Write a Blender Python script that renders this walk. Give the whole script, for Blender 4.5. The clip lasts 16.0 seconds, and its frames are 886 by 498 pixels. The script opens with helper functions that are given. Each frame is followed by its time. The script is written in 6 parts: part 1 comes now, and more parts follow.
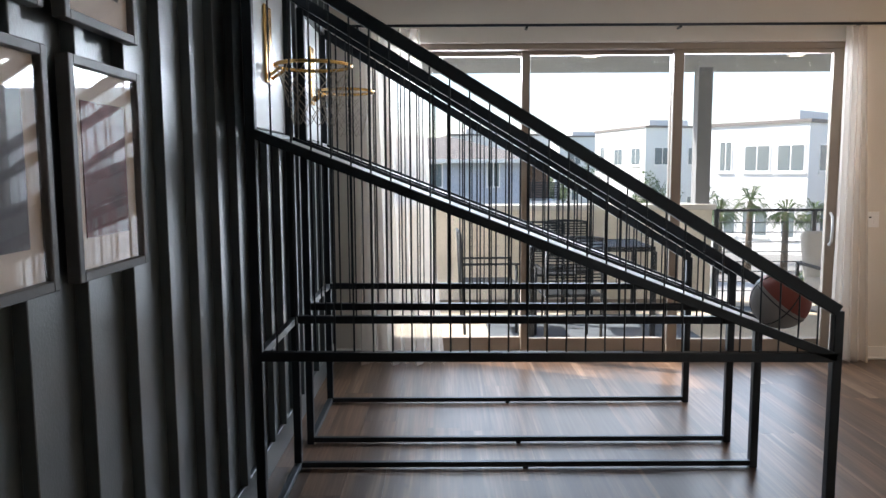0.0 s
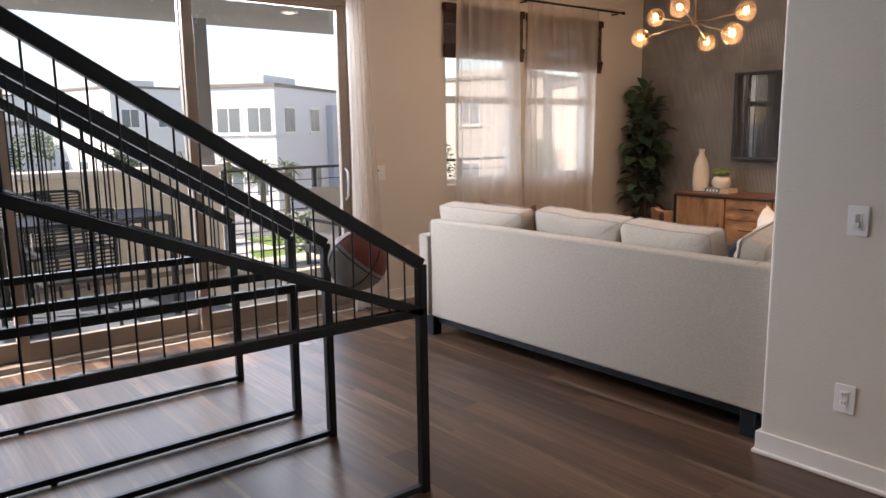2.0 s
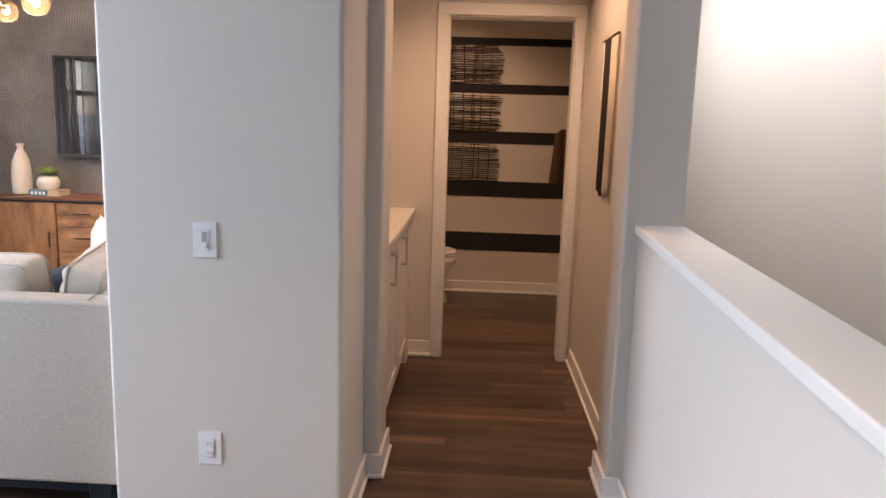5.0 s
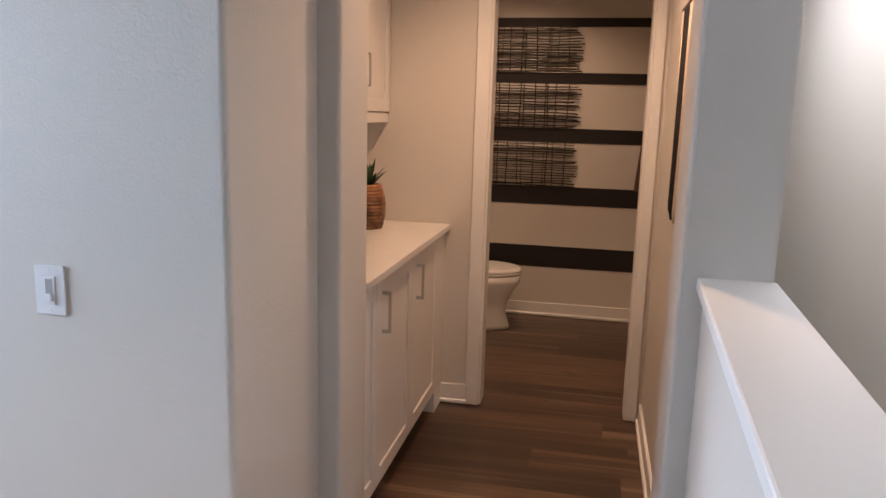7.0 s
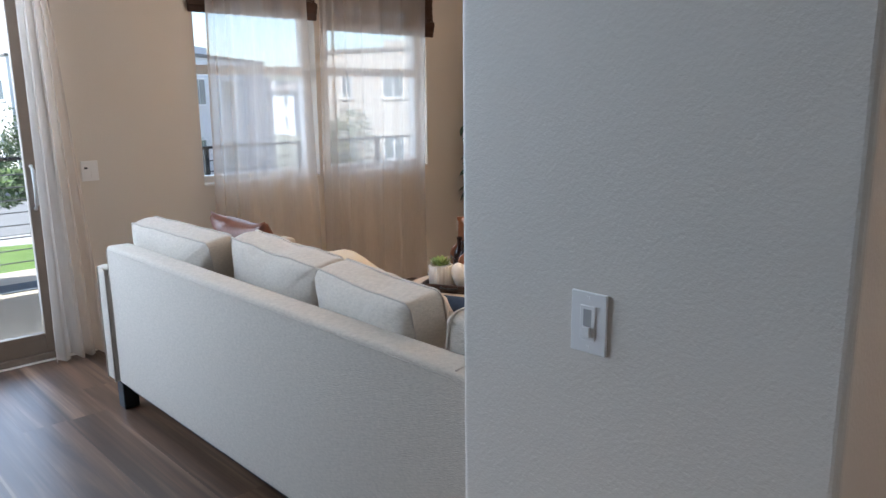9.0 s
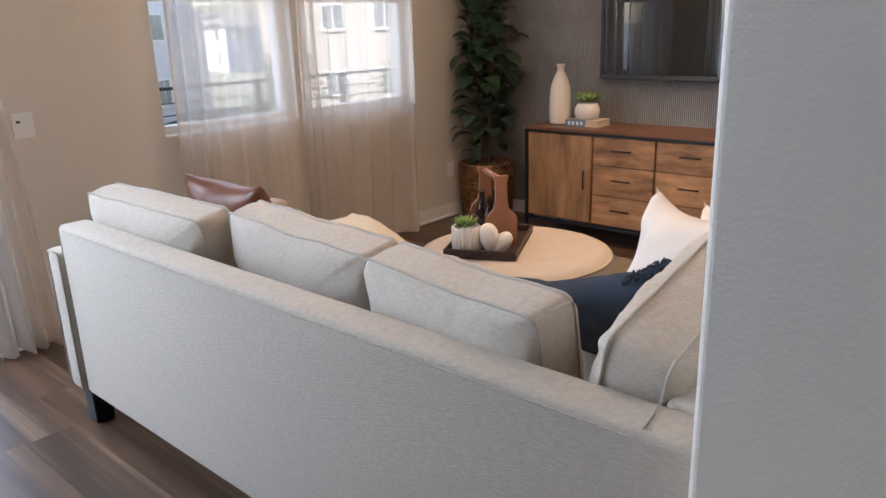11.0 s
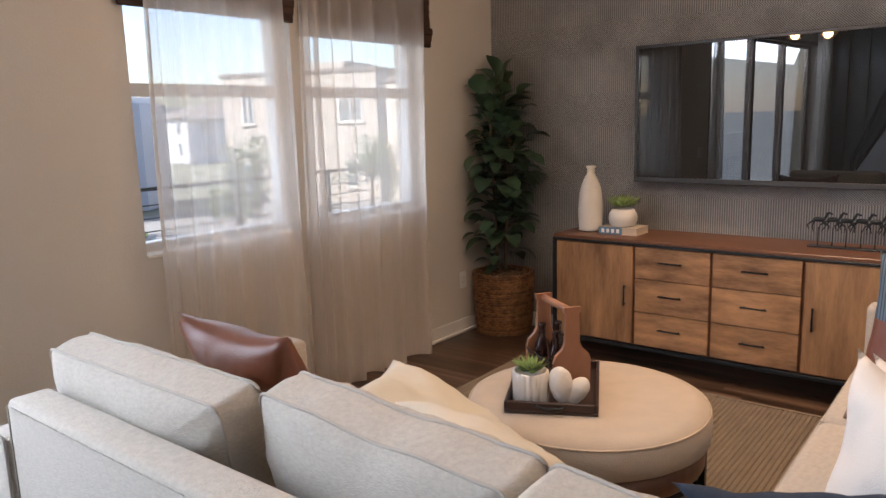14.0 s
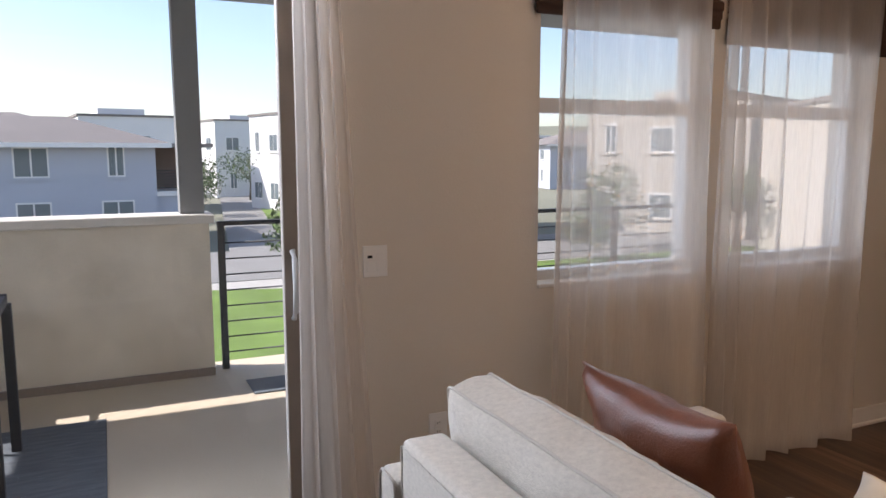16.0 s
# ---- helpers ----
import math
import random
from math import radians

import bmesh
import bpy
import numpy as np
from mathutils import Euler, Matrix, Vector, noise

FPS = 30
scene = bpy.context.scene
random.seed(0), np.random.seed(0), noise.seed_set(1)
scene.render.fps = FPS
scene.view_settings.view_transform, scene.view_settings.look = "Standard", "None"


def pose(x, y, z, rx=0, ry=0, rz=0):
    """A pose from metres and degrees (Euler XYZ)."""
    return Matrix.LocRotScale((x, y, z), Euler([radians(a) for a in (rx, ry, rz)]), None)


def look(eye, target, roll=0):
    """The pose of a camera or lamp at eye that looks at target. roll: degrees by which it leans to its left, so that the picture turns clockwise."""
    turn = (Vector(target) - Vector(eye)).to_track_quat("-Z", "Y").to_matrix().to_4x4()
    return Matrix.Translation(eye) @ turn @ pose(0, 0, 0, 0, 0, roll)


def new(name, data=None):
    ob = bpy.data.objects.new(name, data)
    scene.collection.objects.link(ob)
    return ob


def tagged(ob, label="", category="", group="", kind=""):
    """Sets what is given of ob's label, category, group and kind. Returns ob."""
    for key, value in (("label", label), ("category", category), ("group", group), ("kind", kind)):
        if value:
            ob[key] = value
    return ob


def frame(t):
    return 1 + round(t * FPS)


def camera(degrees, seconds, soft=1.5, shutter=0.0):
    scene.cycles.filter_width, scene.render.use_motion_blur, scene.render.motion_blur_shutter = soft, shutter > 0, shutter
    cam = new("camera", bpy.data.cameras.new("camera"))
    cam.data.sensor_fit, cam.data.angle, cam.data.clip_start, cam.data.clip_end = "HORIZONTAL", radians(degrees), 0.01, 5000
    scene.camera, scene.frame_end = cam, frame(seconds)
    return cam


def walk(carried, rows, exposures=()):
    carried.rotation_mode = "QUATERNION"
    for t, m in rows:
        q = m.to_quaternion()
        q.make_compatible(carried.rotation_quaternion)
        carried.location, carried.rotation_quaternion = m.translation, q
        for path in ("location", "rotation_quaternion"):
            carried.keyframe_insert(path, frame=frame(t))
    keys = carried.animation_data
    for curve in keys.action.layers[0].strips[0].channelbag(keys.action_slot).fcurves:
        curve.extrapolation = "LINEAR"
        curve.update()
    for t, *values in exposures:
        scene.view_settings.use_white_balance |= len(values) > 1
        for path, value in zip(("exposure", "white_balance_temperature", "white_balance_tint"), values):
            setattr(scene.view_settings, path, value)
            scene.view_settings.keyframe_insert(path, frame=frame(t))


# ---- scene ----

# camera and walk
cam = camera(62.2, 16.0)
PATH = [
    (0, (1.307, 2.083, 1.437), (1.304, 4.071, 1.221), -0.3),
    (0.5, (1.249, 2.204, 1.44), (1.488, 4.173, 1.184), -0.6),
    (1, (1.178, 2.339, 1.438), (1.709, 4.245, 1.145), -0.7),
    (1.5, (1.142, 2.496, 1.429), (2.014, 4.268, 1.112), -0.7),
    (2, (1.162, 2.69, 1.399), (2.413, 4.216, 1.072), -0.8),
    (2.5, (1.239, 2.85, 1.418), (2.833, 4.011, 1.087), -0.2),
    (3, (1.317, 2.938, 1.425), (3.141, 3.693, 1.107), 0.4),
    (3.5, (1.379, 3.081, 1.437), (3.311, 3.49, 1.122), 0.8),
    (4, (1.466, 3.123, 1.427), (3.434, 3.267, 1.102), 1.4),
    (4.2, (1.524, 3.095, 1.423), (3.495, 3.174, 1.093), 1.6),
    (6.3, (2.434, 2.781, 1.41), (4.397, 2.908, 1.048), 2.5),
    (6.5, (2.515, 2.735, 1.416), (4.474, 2.915, 1.051), 2.4),
    (7, (2.703, 2.637, 1.441), (4.631, 3.03, 1.08), 1.6),
    (7.5, (2.793, 2.649, 1.447), (4.66, 3.268, 1.086), 0.8),
    (8, (2.887, 2.742, 1.459), (4.626, 3.663, 1.103), -0.1),
    (8.5, (2.964, 2.906, 1.451), (4.523, 4.099, 1.07), -0.2),
    (9, (3.016, 3.069, 1.433), (4.37, 4.485, 1.031), -0.7),
    (9.2, (3.059, 3.142, 1.436), (4.328, 4.625, 1.003), -0.9),
    (11.5, (3.244, 3.934, 1.408), (4.715, 5.139, 0.79), -2.0),
    (12, (3.318, 4.073, 1.397), (4.823, 5.23, 0.766), -2.0),
    (12.5, (3.355, 4.232, 1.407), (4.886, 5.367, 0.802), -2.0),
    (13, (3.363, 4.366, 1.425), (4.921, 5.503, 0.897), -2.0),
    (13.5, (3.383, 4.446, 1.451), (4.953, 5.606, 1.015), -1.9),
    (14, (3.476, 4.501, 1.464), (5.017, 5.727, 1.117), -1.7),
    (14.5, (3.547, 4.568, 1.459), (5.011, 5.901, 1.178), -1.6),
    (15, (3.581, 4.672, 1.453), (4.886, 6.166, 1.199), -1.3),
    (15.5, (3.613, 4.826, 1.445), (4.686, 6.496, 1.203), -0.8),
    (16, (3.591, 5.002, 1.434), (4.419, 6.804, 1.178), -0.1),
]
EXPOSURES = [
    (0, 1.42, 6250, 12), (1.5, 1.3, 6600, 15), (2.5, 1.42, 6950, 25), (3, 1.68, 7150, 26), (4, 2.06, 6200, 17), (6.5, 2.27, 5800, 16), (7.5, 2.27, 5550, 13),
    (9, 1.38, 5550, 10), (11.5, 1.47, 6000, 15), (13.5, 1.4, 6050, 15), (15, 1.2, 6000, 17), (16, 0.86, 6150, 18)]
walk(cam, [(t, look(eye, target, roll)) for t, eye, target, roll in PATH], EXPOSURES)

# world, sun, lamps
SUN_DIR = Vector((1.03, -0.45, -1.0)).normalized()
world = bpy.data.worlds.new("sky")
scene.world = world
world.use_nodes = True
wn = world.node_tree.nodes
sky = wn.new("ShaderNodeTexSky")
sky.sky_type = 'NISHITA'
sky.sun_disc = False
sky.sun_elevation = math.asin(-SUN_DIR.z)
sky.sun_rotation = math.atan2(-SUN_DIR.x, -SUN_DIR.y)
wn["Background"].inputs[1].default_value = 0.13
world.node_tree.links.new(sky.outputs[0], wn["Background"].inputs[0])


def lamp(name, kind, m, energy, color=(1, 1, 1), **kw):
    data = bpy.data.lights.new(name, kind)
    data.energy, data.color = energy, color
    if "size" in kw:
        if kind == 'AREA':
            data.shape, data.size, data.size_y = 'RECTANGLE', kw["size"][0], kw["size"][1]
        else:
            data.shadow_soft_size = kw["size"]
    if "spot" in kw:
        data.spot_size, data.spot_blend = radians(kw["spot"]), 0.8
    ob = new(name, data)
    ob.matrix_world = m
    return ob


sun = lamp("sun", 'SUN', look((0, 0, 30), Vector((0, 0, 30)) + SUN_DIR), 4.4, (1, 0.94, 0.84))
sun.data.angle = radians(0.5)
WARM = (1.0, 0.68, 0.42)
# sky light that enters by the openings
lamp("slider_skylight", 'AREA', look((2.5, 7.80, 1.25), (2.5, 0, 1.0)), 27, (0.80, 0.90, 1.0), size=(3.3, 2.1))
lamp("slider_high_skylight", 'AREA', look((2.5, 7.79, 2.20), (2.5, 3.6, 0.6)), 42, (0.82, 0.91, 1.0), size=(3.3, 0.26))
lamp("window_skylight", 'AREA', look((6.1, 7.80, 1.45), (6.1, 0, 1.2)), 4, (0.80, 0.90, 1.0), size=(1.8, 1.0))
# recessed ceiling lamps
for x, y, w in ((1.6, 0.2, 16), (2.6, 3.6, 23), (5.3, 5.1, 12), (7.0, 5.4, 40)):
    lamp("ceiling_lamp_light", 'SPOT', look((x, y, 2.66), (x, y, 0)), w, WARM, size=0.025, spot=92)
for x, y, w in ((5.35, 2.85, 20), (7.2, 3.2, 14)):
    lamp("hall_lamp_light", 'SPOT', look((x, y, 2.66), (x, y, 0)), w, (1.0, 0.60, 0.33), size=0.025, spot=124)
# unseen area light added to brighten the stairwell wall
lamp("stair_wall_fill", 'AREA', pose(6.4, 1.98, 2.50, -52, 0, 0), 10.5, (1.0, 0.95, 0.90), size=(4.4, 0.22))

# materials
def mat(name, color, rough=0.6, metal=0.0, var=0.12, scale=6.0, fine=60.0, bump=0.15, coat=0.0, stretch=(1, 1, 1), color2=None, island=False, rnd=0.0, sheen=0.0, detail=4, contrast=1.0):
    """A surface with variation at two scales: patches (scale) and grain (fine), both per metre."""
    m = bpy.data.materials.new(name)
    m.use_nodes = True
    n, l = m.node_tree.nodes, m.node_tree.links
    b = n["Principled BSDF"]
    geo = n.new("ShaderNodeNewGeometry")
    mp = n.new("ShaderNodeMapping")
    mp.inputs["Scale"].default_value = stretch
    l.new(geo.outputs["Position"], mp.inputs["Vector"])
    big, small = n.new("ShaderNodeTexNoise"), n.new("ShaderNodeTexNoise")
    for t, s in ((big, scale), (small, fine)):
        t.inputs["Scale"].default_value, t.inputs["Detail"].default_value = s, detail
        l.new(mp.outputs[0], t.inputs["Vector"])
    mix = n.new("ShaderNodeMix")
    mix.data_type = 'RGBA'
    c = Vector(color)
    dark, light = (color2 or tuple(c * (1 - var))), tuple(min(1, v) for v in c * (1 + var))
    mix.inputs[6].default_value, mix.inputs[7].default_value = (*dark, 1), (*light, 1)
    add = n.new("ShaderNodeMath")
    add.operation = 'MULTIPLY_ADD'
    l.new(small.outputs["Fac"], add.inputs[0])
    add.inputs[1].default_value = 0.45
    sub = n.new("ShaderNodeMath")
    sub.operation = 'MULTIPLY_ADD'
    l.new(big.outputs["Fac"], sub.inputs[0])
    sub.inputs[1].default_value, sub.inputs[2].default_value = 1.3 * contrast, 0.28 - 0.65 * contrast
    l.new(sub.outputs[0], add.inputs[2])
    fac = add.outputs[0]
    if rnd:
        r = n.new("ShaderNodeObjectInfo").outputs["Random"] if not island else geo.outputs["Random Per Island"]
        k = n.new("ShaderNodeMath")
        k.operation = 'MULTIPLY_ADD'
        l.new(r, k.inputs[0])
        k.inputs[1].default_value = rnd
        l.new(fac, k.inputs[2])
        k2 = n.new("ShaderNodeMath")
        k2.operation, k2.inputs[1].default_value = 'SUBTRACT', rnd * 0.5
        l.new(k.outputs[0], k2.inputs[0])
        fac = k2.outputs[0]
    l.new(fac, mix.inputs[0])
    l.new(mix.outputs[2], b.inputs["Base Color"])
    b.inputs["Roughness"].default_value, b.inputs["Metallic"].default_value = rough, metal
    b.inputs["Coat Weight"].default_value = coat
    b.inputs["Sheen Weight"].default_value = sheen
    if bump:
        bp = n.new("ShaderNodeBump")
        bp.inputs["Strength"].default_value, bp.inputs["Distance"].default_value = bump, 0.004
        l.new(small.outputs["Fac"], bp.inputs["Height"])
        l.new(bp.outputs[0], b.inputs["Normal"])
    return m


def nodes_of(m):
    return m.node_tree.nodes, m.node_tree.links, m.node_tree.nodes["Principled BSDF"]


def glass(name, tint=(1, 1, 1), rough=0.0, ior=1.45, haze=0.0, gain=1.0):
    m = bpy.data.materials.new(name)
    m.use_nodes = True
    n, l = m.node_tree.nodes, m.node_tree.links
    n.remove(n["Principled BSDF"])
    tr, gl, mx, fr = n.new("ShaderNodeBsdfTransparent"), n.new("ShaderNodeBsdfGlossy"), n.new("ShaderNodeMixShader"), n.new("ShaderNodeLayerWeight")
    tr.inputs[0].default_value = (*tint, 1)
    gl.inputs["Roughness"].default_value = rough
    f0 = ((ior - 1) / (ior + 1)) ** 2
    pw, ma = n.new("ShaderNodeMath"), n.new("ShaderNodeMath")
    pw.operation, pw.inputs[1].default_value = 'POWER', 5.0
    ma.operation, ma.inputs[1].default_value, ma.inputs[2].default_value = 'MULTIPLY_ADD', (1 - f0) * gain, f0
    fr.inputs["Blend"].default_value = 0.5
    l.new(fr.outputs["Facing"], pw.inputs[0])
    l.new(pw.outputs[0], ma.inputs[0])
    l.new(ma.outputs[0], mx.inputs[0])
    body = tr
    if haze:
        body, tl = n.new("ShaderNodeMixShader"), n.new("ShaderNodeBsdfTranslucent")
        tl.inputs[0].default_value = (*tint, 1)
        body.inputs[0].default_value = haze
        l.new(tr.outputs[0], body.inputs[1])
        l.new(tl.outputs[0], body.inputs[2])
    l.new(body.outputs[0], mx.inputs[1])
    l.new(gl.outputs[0], mx.inputs[2])
    l.new(mx.outputs[0], n["Material Output"].inputs[0])
    return m


def sheer(name, color, clear=0.35):
    """Thin woven cloth: some light passes straight through, some is scattered."""
    m = bpy.data.materials.new(name)
    m.use_nodes = True
    n, l = m.node_tree.nodes, m.node_tree.links
    n.remove(n["Principled BSDF"])
    tr, df, tl = n.new("ShaderNodeBsdfTransparent"), n.new("ShaderNodeBsdfDiffuse"), n.new("ShaderNodeBsdfTranslucent")
    m1, m2 = n.new("ShaderNodeMixShader"), n.new("ShaderNodeMixShader")
    geo, no, mp = n.new("ShaderNodeNewGeometry"), n.new("ShaderNodeTexNoise"), n.new("ShaderNodeMapping")
    mp.inputs["Scale"].default_value = (40, 40, 3)
    no.inputs["Scale"].default_value = 4
    l.new(geo.outputs["Position"], mp.inputs[0])
    l.new(mp.outputs[0], no.inputs["Vector"])
    k = n.new("ShaderNodeMath")
    k.operation = 'MULTIPLY_ADD'
    k.inputs[1].default_value, k.inputs[2].default_value = 0.10, clear - 0.05
    l.new(no.outputs["Fac"], k.inputs[0])
    df.inputs[0].default_value = tl.inputs[0].default_value = (*color, 1)
    m1.inputs[0].default_value = 0.58
    l.new(df.outputs[0], m1.inputs[1])
    l.new(tl.outputs[0], m1.inputs[2])
    l.new(k.outputs[0], m2.inputs[0])
    l.new(m1.outputs[0], m2.inputs[1])
    l.new(tr.outputs[0], m2.inputs[2])
    l.new(m2.outputs[0], n["Material Output"].inputs[0])
    return m


def glow(name, color, strength):
    m = bpy.data.materials.new(name)
    m.use_nodes = True
    b = m.node_tree.nodes["Principled BSDF"]
    b.inputs["Base Color"].default_value = (*color, 1)
    b.inputs["Emission Color"].default_value = (*color, 1)
    b.inputs["Emission Strength"].default_value = strength
    return m


PAINT = mat("wall_paint", (0.66, 0.615, 0.55), 0.55, var=0.03, scale=1.2, fine=150, bump=0.30)
CEIL = mat("ceiling_paint", (0.58, 0.55, 0.51), 0.8, var=0.02, scale=1.0, fine=150, bump=0.3)
TRIM = mat("trim_paint", (0.80, 0.78, 0.74), 0.35, var=0.03, scale=3, fine=80, bump=0.05)
ACCENT = mat("accent_paint", (0.072, 0.090, 0.094), 0.40, var=0.15, scale=2, fine=140, bump=0.35, coat=1.0)
GRASS_CLOTH = mat("grasscloth", (0.30, 0.295, 0.29), 0.75, var=0.42, scale=4, fine=160, bump=0.5)
BLACK = mat("black_metal", (0.020, 0.027, 0.034), 0.38, 0.5, var=0.2, scale=8, fine=120, bump=0.1)
BRASS = mat("aged_brass", (0.17, 0.115, 0.06), 0.4, 0.8, var=0.1, scale=8, fine=120, bump=0.05)
BRONZE = mat("bronze_frame", (0.29, 0.235, 0.19), 0.5, 0.1, var=0.1, scale=8, fine=120, bump=0.1)
GOLD = mat("gold_metal", (0.72, 0.45, 0.16), 0.22, 1.0, var=0.1, scale=20, fine=90, bump=0.05)
FABRIC = mat("sofa_fabric", (0.52, 0.468, 0.398), 0.95, var=0.15, contrast=1.1, scale=110, fine=260, bump=0.6, sheen=0.1, stretch=(0.6, 0.6, 1.5))
GLASS = glass("pane_glass")
SHEER = sheer("sheer_linen", (0.82, 0.77, 0.71), 0.47)
QUARTZ = mat("white_quartz", (0.78, 0.75, 0.70), 0.25, var=0.04, scale=9, fine=120, bump=0.02)
CABWHITE = mat("white_lacquer", (0.76, 0.73, 0.69), 0.4, var=0.03, scale=3, fine=90, bump=0.04)
PLASTIC = mat("white_plastic", (0.80, 0.80, 0.79), 0.35, var=0.02, scale=6, fine=90, bump=0.03)
STUCCO = mat("stucco", (0.78, 0.71, 0.59), 0.9, var=0.10, color2=(0.56, 0.50, 0.40), contrast=1.7, scale=1.9, fine=70, bump=0.7)
CONCRETE = mat("deck_coating", (0.58, 0.50, 0.38), 0.85, var=0.10, scale=2.5, fine=90, bump=0.5)
ACACIA = mat("acacia_wood", (0.46, 0.255, 0.12), 0.5, var=0.3, color2=(0.15, 0.075, 0.034), contrast=1.5, scale=4.2, fine=26, bump=0.15, stretch=(1, 1, 4), rnd=0.35)
ACACIA_UPRIGHT = mat("acacia_wood_upright", (0.42, 0.235, 0.11), 0.5, var=0.3, color2=(0.15, 0.075, 0.034), contrast=1.4, scale=3.0, fine=26, bump=0.15, stretch=(1, 4, 0.7), rnd=0.3)
DARKWOOD = mat("dark_walnut_top", (0.15, 0.065, 0.032), 0.38, var=0.35, scale=3, fine=30, bump=0.08, stretch=(6, 1, 1))
WALNUT = mat("reddish_wood", (0.30, 0.14, 0.075), 0.4, var=0.25, scale=5, fine=40, bump=0.08, stretch=(1, 1, 0.3))
LEATHER = mat("brown_leather", (0.15, 0.052, 0.028), 0.34, var=0.3, scale=9, fine=160, bump=0.3)
NAVY = mat("navy_linen", (0.026, 0.040, 0.066), 0.95, var=0.25, scale=20, fine=320, bump=0.6)
LINEN = mat("white_linen", (0.76, 0.71, 0.65), 0.92, var=0.06, scale=10, fine=300, bump=0.5)
CREAM = mat("cream_linen", (0.72, 0.66, 0.54), 0.92, var=0.06, scale=10, fine=300, bump=0.5)
CERAMIC = mat("white_ceramic", (0.74, 0.70, 0.64), 0.28, var=0.05, scale=12, fine=60, bump=0.06)
MATTE_CERAMIC = mat("matte_ceramic", (0.70, 0.65, 0.58), 0.75, var=0.06, scale=12, fine=90, bump=0.2)
WICKER = mat("woven_wicker", (0.30, 0.145, 0.06), 0.6, var=0.4, scale=22, fine=130, bump=0.5, color2=(0.075, 0.032, 0.014), contrast=1.5, rnd=0.5, island=True)
SOIL = mat("dry_moss", (0.14, 0.085, 0.045), 0.95, var=0.4, scale=30, fine=120, bump=1.0)
BARK = mat("thin_bark", (0.12, 0.085, 0.055), 0.85, var=0.3, scale=30, fine=120, bump=0.6)
LEAF = mat("fig_leaf", (0.042, 0.080, 0.040), 0.42, var=0.35, scale=6, fine=40, bump=0.15, rnd=0.9, island=True)
SUCC = mat("succulent_leaf", (0.17, 0.25, 0.06), 0.5, var=0.3, scale=20, fine=60, bump=0.1, rnd=0.7, island=True)
JUTE = mat("jute_rug", (0.27, 0.215, 0.155), 0.95, var=0.25, scale=8, fine=60, bump=0.9, stretch=(1, 5, 1))
TRAYM = mat("tray_leather", (0.045, 0.024, 0.018), 0.42, var=0.2, scale=8, fine=90, bump=0.2)
BOTTLE = mat("dark_bottle_glass", (0.020, 0.008, 0.008), 0.08, var=0.2, scale=8, fine=60, bump=0.0, coat=0.3)
SCREEN = mat("tv_screen", (0.010, 0.011, 0.012), 0.0, var=0.1, scale=3, fine=50, bump=0.0)
TVFRAME = mat("tv_bezel", (0.045, 0.047, 0.050), 0.4, 0.4, var=0.1, scale=8, fine=90, bump=0.05)
WOVEN = mat("woven_wood_shade", (0.050, 0.025, 0.016), 0.8, var=0.4, scale=10, fine=90, bump=0.6, stretch=(0.3, 1, 6), rnd=0.5, island=True)
VINYL = mat("window_vinyl", (0.66, 0.66, 0.65), 0.45, var=0.03, scale=6, fine=60, bump=0.04)
NICKEL = mat("brushed_nickel", (0.55, 0.53, 0.50), 0.3, 1.0, var=0.06, scale=10, fine=120, bump=0.05)
STRIPE = mat("black_stripe_paint", (0.014, 0.010, 0.010), 0.5, var=0.15, scale=5, fine=150, bump=0.2)
TWIG = mat("dark_twig", (0.028, 0.018, 0.013), 0.8, var=0.4, scale=30, fine=150, bump=0.5)
BROWN_CLOTH = mat("brown_towel", (0.075, 0.040, 0.022), 0.95, var=0.3, scale=20, fine=200, bump=0.9)
PORCELAIN = mat("toilet_porcelain", (0.78, 0.76, 0.72), 0.15, var=0.02, scale=5, fine=60, bump=0.0)
YARN = mat("cream_yarn", (0.62, 0.52, 0.40), 0.95, var=0.15, scale=30, fine=250, bump=0.8)
BLACKYARN = mat("black_yarn", (0.015, 0.014, 0.014), 0.95, var=0.2, scale=30, fine=250, bump=0.8)
MATBOARD = mat("photo_mount", (0.82, 0.72, 0.64), 0.8, var=0.03, scale=5, fine=120, bump=0.03)
PICFRAME = mat("grey_picture_frame", (0.11, 0.11, 0.108), 0.45, var=0.15, scale=12, fine=90, bump=0.1)
PHOTO = mat("dark_red_photo", (0.16, 0.035, 0.030), 0.6, var=0.6, scale=7, fine=22, bump=0.0, color2=(0.015, 0.014, 0.018))
PHOTO2 = mat("dark_grey_photo", (0.12, 0.11, 0.12), 0.6, var=0.6, scale=7, fine=22, bump=0.0, color2=(0.012, 0.012, 0.015))
BALLRED = mat("ball_red", (0.17, 0.035, 0.028), 0.55, var=0.12, scale=20, fine=400, bump=0.5)
BALLWHITE = mat("ball_white", (0.22, 0.21, 0.20), 0.55, var=0.08, scale=20, fine=400, bump=0.5)
RAMP = mat("ramp_board", (0.46, 0.46, 0.46), 0.5, var=0.06, scale=4, fine=90, bump=0.05)
BOARD = mat("backboard_white", (0.55, 0.57, 0.58), 0.35, var=0.05, scale=3, fine=60, bump=0.03)
NETM = mat("net_cord", (0.36, 0.32, 0.27), 0.9, var=0.2, scale=20, fine=200, bump=0.4)
PAPER = mat("book_pages", (0.60, 0.50, 0.38), 0.9, var=0.1, scale=8, fine=200, bump=0.3, stretch=(1, 1, 8))
BOOKBLUE = mat("blue_book_cover", (0.11, 0.21, 0.32), 0.5, var=0.1, scale=8, fine=90, bump=0.1)
SHADE = glow("lamp_shade", (0.85, 0.68, 0.50), 0.5)
